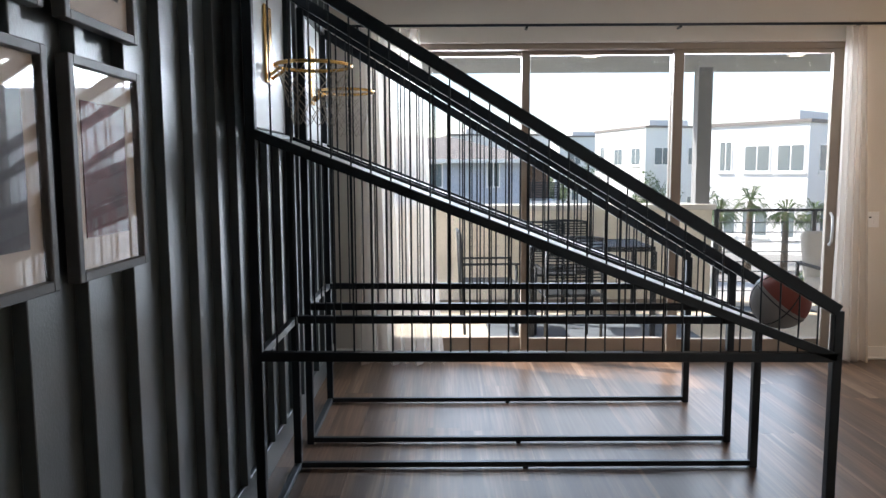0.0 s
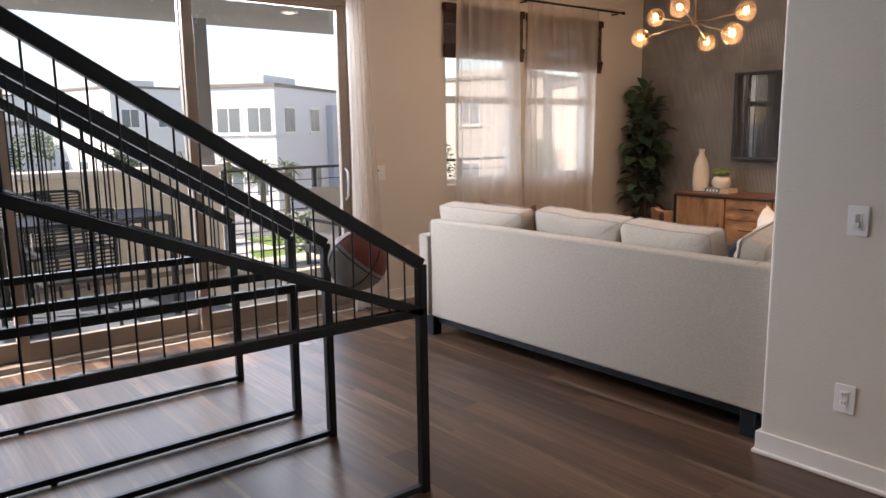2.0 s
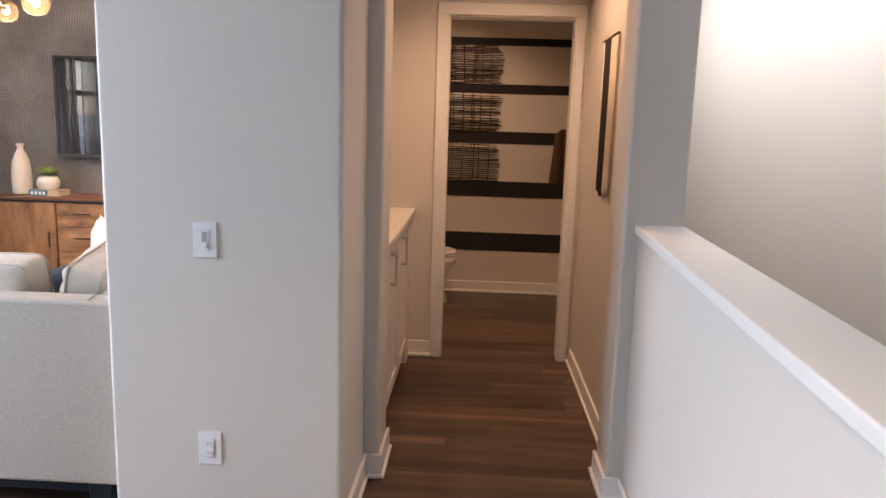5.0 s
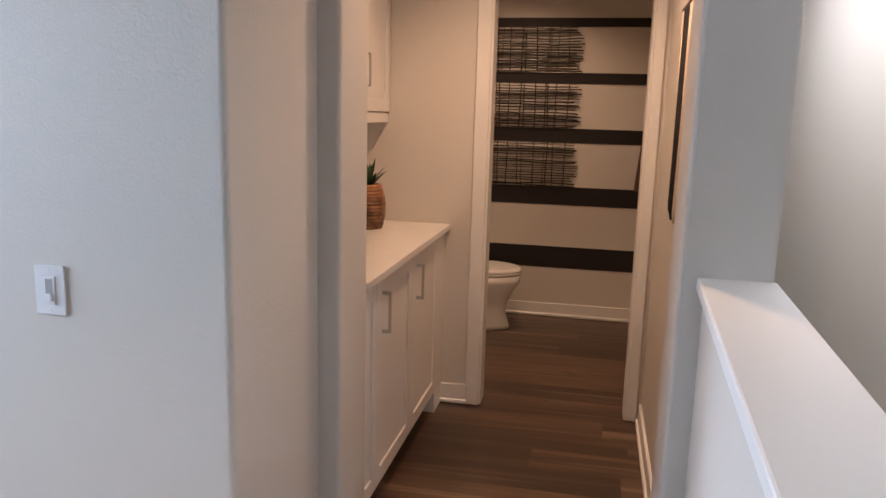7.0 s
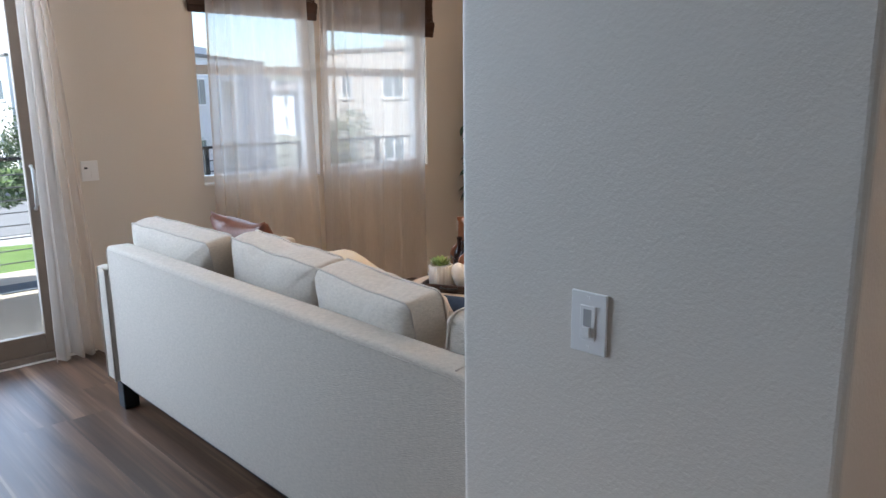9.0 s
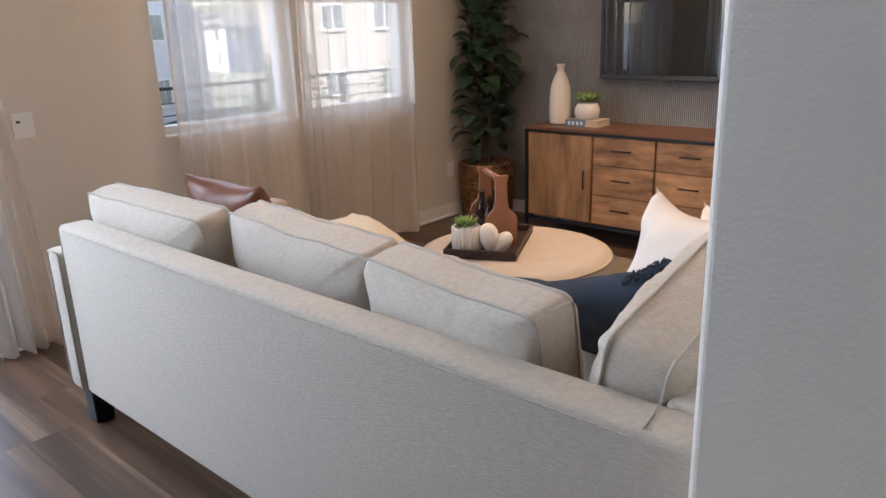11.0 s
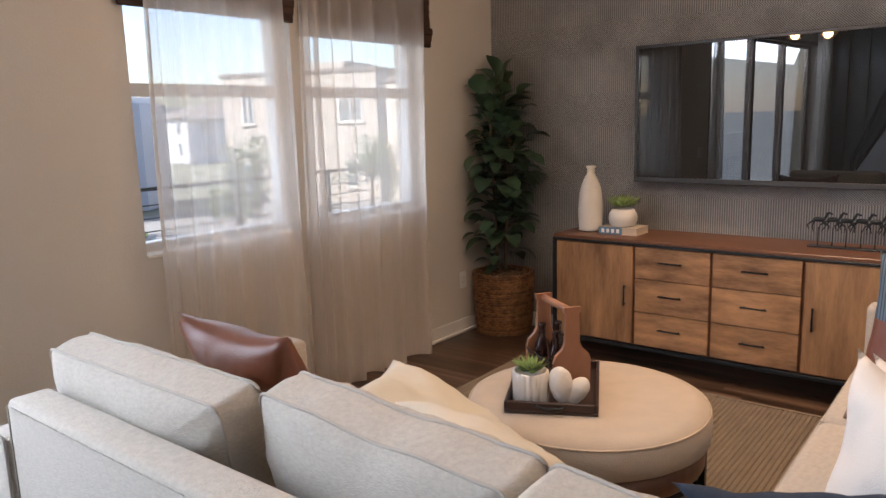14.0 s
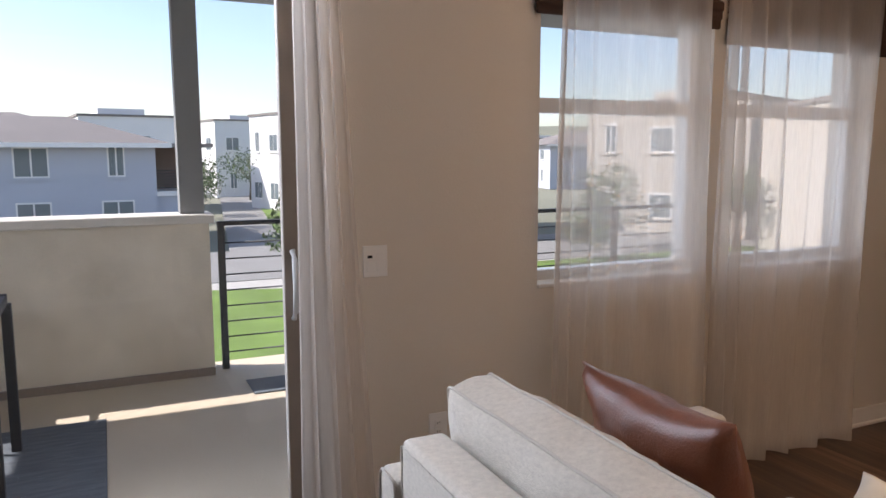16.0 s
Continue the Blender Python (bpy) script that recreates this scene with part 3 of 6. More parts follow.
def slider_panel(x0, x1, y, st):
    b = box(x0, x0 + st[0], y - 0.02, y + 0.02, 0.035, 2.295, 0.003)
    panel = part("panel", b, BRONZE, slider)
    part("stile", box(x1 - st[1], x1, y - 0.02, y + 0.02, 0.035, 2.295, 0.003), BRONZE, panel)
    part("rail", box(x0 + st[0], x1 - st[1], y - 0.02, y + 0.02, 2.262, 2.295, 0.003), BRONZE, panel)
    part("rail", box(x0 + st[0], x1 - st[1], y - 0.02, y + 0.02, 0.035, 0.15, 0.003), BRONZE, panel)
    g = part("pane", box(x0 + st[0], x1 - st[1], y - 0.003, y + 0.003, 0.15, 2.262), GLASS, panel)
    g.visible_shadow = False
    return panel


slider_panel(SL0 + 0.06, 1.945, YG + 0.045, (0.06, 0.06))
slider_panel(1.885, 3.045, YG, (0.06, 0.065))
p3 = slider_panel(2.985, 4.22, YG - 0.045, (0.075, 0.075))
part("pull_handle", tube([(4.175, YG - 0.067, 0.86), (4.175, YG - 0.10, 0.89), (4.175, YG - 0.11, 0.98), (4.175, YG - 0.10, 1.07), (4.175, YG - 0.067, 1.10)], 0.011, 8), VINYL, p3, "pale curved pull handle")

# windows
def window(name, x0, x1):
    w = tagged(new(name), "white single-hung window with a mid rail", "window", "", "structure")
    y0, y1 = 7.575, 7.64
    fr = part("window_frame", box(x0, x0 + 0.045, y0, y1, WNB, WNT, 0.003), VINYL, w)
    part("frame_side", box(x1 - 0.045, x1, y0, y1, WNB, WNT, 0.003), VINYL, fr)
    part("frame_top", box(x0 + 0.045, x1 - 0.045, y0, y1, WNT - 0.045, WNT, 0.003), VINYL, fr)
    part("frame_bottom", box(x0 + 0.045, x1 - 0.045, y0, y1, WNB, WNB + 0.055, 0.003), VINYL, fr)
    part("mid_rail", box(x0 + 0.045, x1 - 0.045, y0, y1, 1.60, 1.66, 0.003), VINYL, w)
    part("window_sill", box(x0, x1, N - 0.01, y0, WNB, WNB + 0.015, 0.003), TRIM, w)
    for z0, z1, y in ((WNB + 0.055, 1.60, 7.60), (1.66, WNT - 0.045, 7.62)):
        g = part("pane", box(x0 + 0.045, x1 - 0.045, y - 0.003, y + 0.003, z0, z1), GLASS, w)
        g.visible_shadow = False


window("window_1", WN0, 6.03)
window("window_2", 6.12, WN1)

# the two arcade basketball frames beside the accent wall
XL, XR = 0.60, 2.79
TOPZ = lambda x: 0.90 + (2.235 - 0.90) * (XR - x) / (XR - XL)
RAMPZ = lambda x: 0.72 + (1.575 - 0.72) * (XR - x) / (XR - XL)


def hoop_frame(y0, y1, group):
    at = ((XL + XR) / 2, (y0 + y1) / 2, 0)
    m = thing("arcade_hoop_frame", at, "black metal arcade basketball frame with barred sides and gold hoop", "basketball game", group)
    t = 0.036
    for y in (y0, y1):
        part("post", beam((XL, y, 0), (XL, y, TOPZ(XL)), t, bev=0.003), BLACK, m)
        part("post", beam((XR, y, 0), (XR, y, 0.90), t, bev=0.003), BLACK, m)
        part("floor_rail", beam((XL, y, 0.022), (XR, y, 0.022), 0.026, bev=0.002), BLACK, m)
        part("foot", rod(((XL + XR) / 2, y, 0), ((XL + XR) / 2, y, 0.012), 0.014, seg=10), BLACK, m)
        side = part("side_rail", beam((XL, y, 0.735), (XR, y, 0.722), 0.036, 0.036, bev=0.003), BLACK, m)
        part("ramp_rail", beam((XL, y, RAMPZ(XL)), (XR, y, RAMPZ(XR)), 0.036, 0.036, bev=0.003), BLACK, m)
        part("guard_rail", beam((XL, y, TOPZ(XL)), (XR, y, TOPZ(XR)), 0.036, 0.046, bev=0.003), BLACK, m)
        n = 30
        for i in range(1, n):
            x = XL + (XR - XL) * i / n
            part("bar", rod((x, y, 0.73), (x, y, TOPZ(x)), 0.0036, seg=5, caps=False), BLACK, m)
    for z in (0.022, 0.735, RAMPZ(XL), TOPZ(XL)):
        part("cross_rail", beam((XL, y0, z), (XL, y1, z), 0.030, bev=0.002), BLACK, m)
    a, c = Vector((XL + 0.02, 0, RAMPZ(XL + 0.02) + 0.004)), Vector((XR - 0.03, 0, RAMPZ(XR - 0.03) + 0.004))
    b = bmesh.new()
    q = [(a.x, y0 + 0.02, a.z), (c.x, y0 + 0.02, c.z), (c.x, y1 - 0.02, c.z), (a.x, y1 - 0.02, a.z)]
    lo = [b.verts.new((x, y, z - 0.008)) for x, y, z in q]
    hi = [b.verts.new(v) for v in q]
    b.faces.new(lo[::-1])
    b.faces.new(hi)
    for i in range(4):
        b.faces.new((lo[i], lo[(i + 1) % 4], hi[(i + 1) % 4], hi[i]))
    part("ramp_board", b, RAMP, m, "pale grey ramp board")
    ym = (y0 + y1) / 2
    part("backboard", box(XL - 0.03, XL - 0.015, y0 + 0.02, y1 - 0.02, 1.60, 2.24, 0.004), BOARD, m, "white backboard")
    # hoop with bracket and net
    rz, rr = 1.86, 0.155
    rc = Vector((XL + 0.02 + rr, ym, rz))
    ring = [rc + rr * Vector((math.cos(k * math.pi / 20), math.sin(k * math.pi / 20), 0)) for k in range(40)]
    hoop = part("hoop", tube(ring, 0.008, 8, closed=True), GOLD, m, "polished gold hoop")
    b = box(XL - 0.015, XL - 0.003, ym - 0.05, ym + 0.05, rz - 0.07, rz + 0.24, 0.003)
    merge(b, beam((XL - 0.01, ym - 0.04, rz - 0.05), (XL + 0.05, ym - 0.04, rz - 0.01), 0.012))
    merge(b, beam((XL - 0.01, ym + 0.04, rz - 0.05), (XL + 0.05, ym + 0.04, rz - 0.01), 0.012))
    part("bracket", b, GOLD, hoop, "gold hoop bracket")
    net = bmesh.new()
    for k in range(12):
        for s in (1, -1):
            pts = []
            for j in range(7):
                r = rr * (1 - 0.45 * (j / 6) ** 0.8)
                ang = 2 * math.pi * (k + s * j * 0.5) / 12
                pts.append(rc + Vector((r * math.cos(ang), r * math.sin(ang), -0.24 * j / 6)))
            merge(net, tube(pts, 0.0016, 4))
    part("net", net, NETM, hoop, "knotted cord net")
    return m


hoop_frame(4.81, 5.50, "arcade hoop frames")
hoop_frame(5.83, 6.50, "arcade hoop frames")

# ball at the foot of the ramp
bc, br = Vector((2.705, 5.10, 0.0)), 0.118
bc.z = RAMPZ(bc.x) + 0.008 + br + 0.008
basketball = thing("basketball", (bc.x, bc.y, bc.z - br), "red and white leather basketball resting on the ramp", "ball")
axis = Matrix.Rotation(radians(35), 4, 'Y') @ Matrix.Rotation(radians(20), 4, 'X')


def ball_half(test):
    b = bmesh.new()
    bmesh.ops.create_uvsphere(b, u_segments=40, v_segments=24, radius=br)
    bmesh.ops.delete(b, geom=[f for f in b.faces if not test(f.calc_center_median())], context='FACES')
    smooth_all(b)
    b.transform(Matrix.Translation(bc) @ axis)
    return b


part("red_panel", ball_half(lambda c: c.z > 0.012), BALLRED, basketball, "dark red leather panel")
part("white_panel", ball_half(lambda c: c.z <= 0.012), BALLWHITE, basketball, "off-white leather panel")
seams = bmesh.new()
for rot in (Matrix.Identity(4), Matrix.Rotation(radians(90), 4, 'X'), Matrix.Rotation(radians(90), 4, 'Y')):
    merge(seams, tube([Matrix.Translation(bc) @ axis @ rot @ Vector((br * math.cos(k * math.pi / 24), br * math.sin(k * math.pi / 24), 0)) for k in range(48)], 0.0028, 5, closed=True))
part("seam", seams, BLACK, basketball, "black seam")


# framed photographs on the accent wall
def picture(y0, y1, z0, z1, photo):
    x = W + 0.034
    p = thing("framed_photograph", (x, (y0 + y1) / 2, z0), "dark photograph with pale mount in a grey frame", "picture", "framed photographs")
    f = 0.022
    b = box(x, x + 0.03, y0, y0 + f, z0, z1, 0.002)
    box(x, x + 0.03, y1 - f, y1, z0, z1, 0.002, bm=b)
    box(x, x + 0.03, y0 + f, y1 - f, z0, z0 + f, 0.002, bm=b)
    box(x, x + 0.03, y0 + f, y1 - f, z1 - f, z1, 0.002, bm=b)
    part("frame", b, PICFRAME, p)
    part("mount", box(x + 0.004, x + 0.012, y0 + f, y1 - f, z0 + f, z1 - f), MATBOARD, p, "pale photo mount")
    part("photograph", box(x + 0.012, x + 0.014, y0 + f + 0.05, y1 - f - 0.05, z0 + f + 0.07, z1 - f - 0.07), photo, p)
    g = part("glass", box(x + 0.020, x + 0.022, y0 + f, y1 - f, z0 + f, z1 - f), PICGLASS, p)
    g.visible_shadow = False


for k, y in enumerate((3.65, 3.20, 2.75)):
    picture(y, y + 0.365, 1.195, 1.685, PHOTO if k == 0 else PHOTO2)
    picture(y, y + 0.365, 1.756, 2.246, PHOTO2 if k == 0 else PHOTO)


# wall plates
def plate(name, c, normal, kind, label):
    """A wall plate 7 x 11.4 cm; normal 'x-', 'y-' or 'x+'."""
    th = 0.006
    cx, cy, cz = c
    p = thing(name, c, label, "wall plate" if kind != "panel" else "control panel")

    def bx(u0, u1, z0, z1, d0, d1, bev=0.0015):
        if normal == 'x-':
            return box(cx - d1, cx - d0, cy + u0, cy + u1, cz + z0, cz + z1, bev)
        if normal == 'x+':
            return box(cx + d0, cx + d1, cy + u0, cy + u1, cz + z0, cz + z1, bev)
        return box(cx + u0, cx + u1, cy - d1, cy - d0, cz + z0, cz + z1, bev)
    if kind == "panel":
        part("plate", bx(-0.046, 0.046, -0.057, 0.057, 0, 0.008), PLASTIC, p)
        part("display", bx(-0.03, -0.012, 0.012, 0.022, 0.008, 0.0095, 0), BLACK, p, "small dark display")
        part("rocker", bx(0.004, 0.036, -0.038, 0.03, 0.008, 0.0105), PLASTIC, p)
        part("rocker", bx(-0.034, -0.002, -0.038, 0.002, 0.008, 0.0105), PLASTIC, p)
        return
    part("plate", bx(-0.038, 0.038, -0.057, 0.057, 0, th), PLASTIC, p)
    part("screw", bx(-0.003, 0.003, 0.044, 0.050, th, th + 0.001, 0), PLASTIC, p)
    part("screw", bx(-0.003, 0.003, -0.050, -0.044, th, th + 0.001, 0), PLASTIC, p)
    part("insert", bx(-0.0165, 0.0165, -0.033, 0.033, th, th + 0.0025), PLASTIC, p)
    if kind == "dimmer":
        # no real recess here: the slot's shade is its grey colour
        part("slot", bx(-0.0085, 0.0085, -0.024, 0.026, th + 0.0025, th + 0.0030, 0), SLOT_SHADE, p, "flat slider slot with its recess shade as grey")
        part("slider", bx(-0.0085, 0.0085, -0.024, -0.006, th + 0.0030, th + 0.010), PLASTIC, p)
    else:
        for s in (-1, 1):
            part("socket", bx(-0.0125, 0.0125, s * 0.017 - 0.011, s * 0.017 + 0.011, th + 0.0025, th + 0.0045), PLASTIC, p)
            for q in (-0.005, 0.005):
                part("slot", bx(q - 0.001, q + 0.001, s * 0.017 - 0.003, s * 0.017 + 0.006, th + 0.0045, th + 0.0049, 0), BLACK, p)


plate("dimmer_switch", (4.09, 3.809, 1.032), 'x-', "dimmer", "white dimmer switch plate on the painted wall end")
plate("wall_outlet", (4.09, 3.808, 0.336), 'x-', "outlet", "white wall outlet low on the painted wall end")
plate("wall_outlet", (7.44, N, 0.37), 'y-', "outlet", "white wall outlet beside the wicker planter")
plate("wall_outlet", (4.71, N, 0.39), 'y-', "outlet", "white wall outlet low on the wall beneath the control panel")
plate("wall_control_panel", (4.463, N, 1.052), 'y-', "panel", "white wall control panel with a small display")
plate("wall_outlet", (W, 4.80, 0.30), 'x+', "outlet", "white wall outlet on the dark batten wall")

# curtains and rods
def curtain(name, x0t, x1t, x0b, x1b, y, ztop, zbot, folds, amp, seed, label, gather=1.0):
    """Hanging cloth; gather above 1 draws its folds together towards the first edge."""
    r = random.Random(seed)
    ph = [r.uniform(0, 6.28) for _ in range(4)]
    wob = [r.uniform(-0.5, 0.5) for _ in range(folds * 2 + 3)]

    def f(u, v):
        # v: 0 at the top, 1 at the floor
        s = u * folds * 2
        i = int(s)
        w = wob[i] * (1 - (s - i)) + wob[min(i + 1, len(wob) - 1)] * (s - i)
        g = u ** gather
        a = amp * (0.75 + 0.5 * v) * (1 + 0.7 * w) * (1.25 - 0.6 * (gather > 1) * g)
        x = (x0t + (x1t - x0t) * g) * (1 - v) + (x0b + (x1b - x0b) * g) * v
        x += 0.010 * math.sin(3 * v + ph[0] + 9 * u) * v
        p = 2 * math.pi * folds * u + ph[1] + 0.6 * w + 0.5 * v * math.sin(ph[2] + 5 * u)
        yy = y + a * (math.sin(p) + 0.28 * math.sin(2 * p + ph[3])) + 0.010 * math.sin(5 * v + ph[2] + 7 * u)
        z = ztop + (zbot - ztop) * v + 0.010 * math.sin(2 * math.pi * folds * u * 0.5 + ph[3]) * v
        return (x, min(yy, N - 0.012), z)
    t = thing(name, ((x0b + x1b) / 2, y, zbot), label, "curtain")
    part("cloth", grid_surface(f, folds * 20, 24), SHEER, t)
    hem = grid_surface(lambda u, v: Vector(f(u, 0.965 + 0.035 * v)) + Vector((0, -0.0025, 0)), folds * 20, 2)
    part("hem", hem, SHEER, t)
    for u0, u1 in ((0.0, 0.012), (0.988, 1.0)):
        part("side_hem", grid_surface(lambda u, v: Vector(f(u0 + (u1 - u0) * u, v)) + Vector((0, -0.003, 0)), 2, 24), SHEER, t)


curtain("sheer_curtain", 0.72, 1.14, 0.70, 1.30, 7.405, 2.425, 0.012, 6, 0.032, 3, "white sheer linen curtain gathered beside the glass door")
curtain("sheer_curtain", 4.165, 4.30, 4.16, 4.42, 7.405, 2.425, 0.012, 4, 0.034, 8, "white sheer linen curtain hanging beside the glass door")
curtain("sheer_curtain", 5.20, 5.90, 5.15, 5.93, 7.385, 2.475, 0.015, 6, 0.026, 11, "white sheer linen curtain drawn over the window, gathered at one edge", 1.8)
curtain("sheer_curtain", 6.03, 6.99, 6.00, 6.97, 7.385, 2.475, 0.015, 7, 0.026, 15, "wide white sheer linen curtain drawn over the window beside the fig", 1.8)


def curtain_rod(x0, x1, y, z, stops):
    t = thing("curtain_rod", ((x0 + x1) / 2, y, z), "thin black metal curtain rod with small finials", "curtain rod")
    part("rod", rod((x0, y, z), (x1, y, z), 0.010, seg=12), BLACK, t)
    for x in (x0 - 0.012, x1 + 0.012):
        part("finial", rod((x - 0.012, y, z), (x + 0.012, y, z), 0.016, seg=12), BLACK, t)
    for x in stops:
        part("bracket", box(x - 0.008, x + 0.008, y - 0.006, N, z - 0.022, z - 0.010), BLACK, t)


curtain_rod(0.62, 4.45, 7.42, 2.447, (0.70, 1.90, 2.99, 4.25))
curtain_rod(4.97, 7.40, 7.42, 2.497, (5.05, 6.02, 7.32))


def woven_shade(x0, x1, zbot, label):
    t = thing("roman_blind", ((x0 + x1) / 2, N, zbot), label, "blind")
    part("headrail", box(x0, x1, N - 0.05, N, 2.34, 2.40, 0.004), WOVEN, t)
    b = bmesh.new()
    z, k = 2.34, 0
    r = random.Random(int(x0 * 10))
    while z > zbot + 0.10:
        box(x0 + r.uniform(-0.004, 0.004), x1 + r.uniform(-0.004, 0.004), N - 0.022, N - 0.017, z - 0.009, z, bm=b)
        z -= 0.0105
    part("reeds", b, WOVEN, t, "row of dark woven reeds")
    for i in range(3):
        zz = zbot + 0.10 - i * 0.035
        part("fold", box(x0 - 0.006, x1 + 0.006, N - 0.045 + 0.008 * i, N - 0.010, zz - 0.045, zz, 0.008), WOVEN, t)


woven_shade(5.12, 6.04, 1.98, "dark brown woven wood shade, half raised in folds")
woven_shade(6.09, 7.14, 1.92, "dark brown woven wood shade, half raised in folds")


# cushions
def noise2(x, y, s):
    return noise.noise(Vector((x * 5 + s * 3.1, y * 5 - s * 1.7, s)))


def cushion_rim(w, h, seed, per=26):
    """The seam line of a boxed cushion: (x, z, place along the rim), rounded corners, sides drawn in a little."""
    pts, r = [], 0.036
    for cx, cz, a0 in ((1, 1, 0), (-1, 1, 90), (-1, -1, 180), (1, -1, 270)):
        for k in range(8):
            a = radians(a0 + 90 * k / 7)
            pts.append(Vector((cx * (w / 2 - r) + r * math.cos(a), cz * (h / 2 - r) + r * math.sin(a))))
        far = {(1, 1): (-1, 1), (-1, 1): (-1, -1), (-1, -1): (1, -1), (1, -1): (1, 1)}[cx, cz]
        last = pts[-1]
        a = radians(a0 + 90)
        nxt = Vector((far[0] * (w / 2 - r) + r * math.cos(a), far[1] * (h / 2 - r) + r * math.sin(a)))
        for k in range(1, per):
            pts.append(last.lerp(nxt, k / per))
    out = []
    for p in pts:
        u, t = 2 * p.x / w, 2 * p.y / h
        x = p.x * (1 - 0.022 * (1 - t * t)) + 0.005 * noise2(p.x, p.y * 1.5, seed + 3)
        z = p.y * (1 - 0.030 * (1 - u * u)) + 0.007 * noise2(p.x * 1.6, p.y, seed + 9)
        out.append((x, z))
    return out


def box_cushion(w, h, d, seed):
    """A boxed cushion, front -y: two crowned faces and a puckered band between the seams."""
    rim_pts = cushion_rim(w, h, seed)
    n = len(rim_pts)
    b = bmesh.new()
    run = [0.0]
    for p, q in zip(rim_pts, rim_pts[1:]):
        run.append(run[-1] + math.hypot(q[0] - p[0], q[1] - p[1]))

    def pucker(k, s):
        c = run[k]
        return noise.noise(Vector((c * 11, seed * 1.7, s))) + 0.8 * noise.noise(Vector((c * 27, seed, s * 2)))

    def ring(fn):
        return [b.verts.new(fn(k, *rim_pts[k])) for k in range(n)]

    def join(p, q, flip):
        for k in range(n):
            j = (k + 1) % n
            b.faces.new((p[k], q[k], q[j], p[j]) if flip else (p[k], p[j], q[j], q[k])).smooth = True
    for s in (-1, 1):
        prev, steps = None, 15
        for i in range(steps):
            f = 1 - (i / steps) ** 1.15

            def place(k, x, z):
                u, t = min(1.0, abs(x * f) / (0.505 * w)), min(1.0, abs(z * f) / (0.505 * h))
                crown = (0.066 if s < 0 else 0.058) * ((1 - u ** 3) * (1 - t ** 3)) ** 0.55 * min(1, (1 - f) / 0.05)
                pk = pucker(k, s * 3.0) * 0.014 * math.exp(-((1 - f) / 0.20)) * min(1, (1 - f) / 0.04)
                dent = 0.014 * noise2(x * f * 0.8, z * f * 0.8, seed + s)
                return (x * f, s * (d / 2 + crown + pk + dent * (1 - f ** 4)), z * f)
            cur = ring(place)
            if prev:
                join(prev, cur, s > 0)
            prev = cur
        b.faces.new(prev if s < 0 else prev[::-1]).smooth = True
    prev = None
    for i in range(9):
        q = -1 + 2 * i / 8

        def side(k, x, z):
            bulge = 0.009 * (1 - q * q) + 0.014 * pucker(k, q * 0.35) * (1 - q * q)
            g = math.hypot(x / w, z / h)
            return (x * (1 + bulge / (g * w + 0.01) * 0.5), q * d / 2, z * (1 + bulge / (g * h + 0.01) * 0.5))
        cur = ring(side)
        if prev:
            join(prev, cur, False)
        prev = cur
    bmesh.ops.recalc_face_normals(b, faces=b.faces)
    return b


PIPE = mat("piping_cord", (0.48, 0.435, 0.375), 0.9, var=0.08, scale=14, fine=420, bump=0.5)


def back_cushion(m, w, h, d, seed, label):
    t = thing("back_cushion", m.translation, label, "cushion", "sofa cushions")
    b = box_cushion(w, h, d, seed)
    b.transform(m)
    cov = part("cover", b, FABRIC, t)
    for s in (-1, 1):
        b = tube([(x * 1.008, s * d / 2, z * 1.008) for x, z in cushion_rim(w, h, seed)], 0.0040, 6, closed=True)
        b.transform(m)
        part("piping", b, PIPE, cov)
    return t


def throw_mesh(w, h, d, seed, chop=0.0, n=22):
    """A knife-edged pillow with pointed corners; chop dents its upper edge."""
    b = bmesh.new()
    rows = {}
    for s in (-1, 1):
        for i in range(n + 1):
            for j in range(n + 1):
                u, t = -1 + 2 * i / n, -1 + 2 * j / n
                edge = max(abs(u), abs(t))
                if edge >= 0.999 and s == 1:
                    rows[s, i, j] = rows[-1, i, j]
                    continue
                x = u * w / 2 * (1 - 0.10 * (1 - t * t))
                z = t * h / 2 * (1 - 0.10 * (1 - u * u))
                if t > 0:
                    z -= chop * (t ** 1.5) * (1 - abs(u) ** 3.6) ** 1.3
                y = s * d / 2 * ((1 - u ** 2) * (1 - t ** 2)) ** 0.42
                y += 0.020 * noise2(x * 1.4, z * 1.4, seed) + s * (0.012 * noise2(x * 3, z * 3, seed + 2) + 0.006 * abs(noise2(x * 6 + z * 3, z * 5 - x * 2, seed + 4))) * (1 - edge ** 6)
                rows[s, i, j] = b.verts.new((x, y, z))
    for s in (-1, 1):
        for i in range(n):
            for j in range(n):
                q = [rows[s, i, j], rows[s, i + 1, j], rows[s, i + 1, j + 1], rows[s, i, j + 1]]
                b.faces.new(q if s == -1 else q[::-1]).smooth = True
    return b


def throw_pillow(m, w, h, d, seed, material, label, chop=0.05, name="throw_pillow"):
    b = throw_mesh(w, h, d, seed, chop)
    ob_at = m.translation.copy()
    t = thing(name, ob_at, label, "pillow", "throw pillows")
    b.transform(m)
    part("cover", b, material, t)
    return t


# sectional sofa
sofa = thing("sectional_sofa", (5.2, 5.2, 0), "light grey-beige upholstered L-shaped sectional sofa on dark block feet", "sofa")
SX, SY, ST = 4.17, 4.152, 0.796
def soft_box(x0, x1, y0, y1, z0, z1, r=0.03):
    b = box(x0, x1, y0, y1, z0, z1, r, seg=4)
    smooth_all(b)
    return b


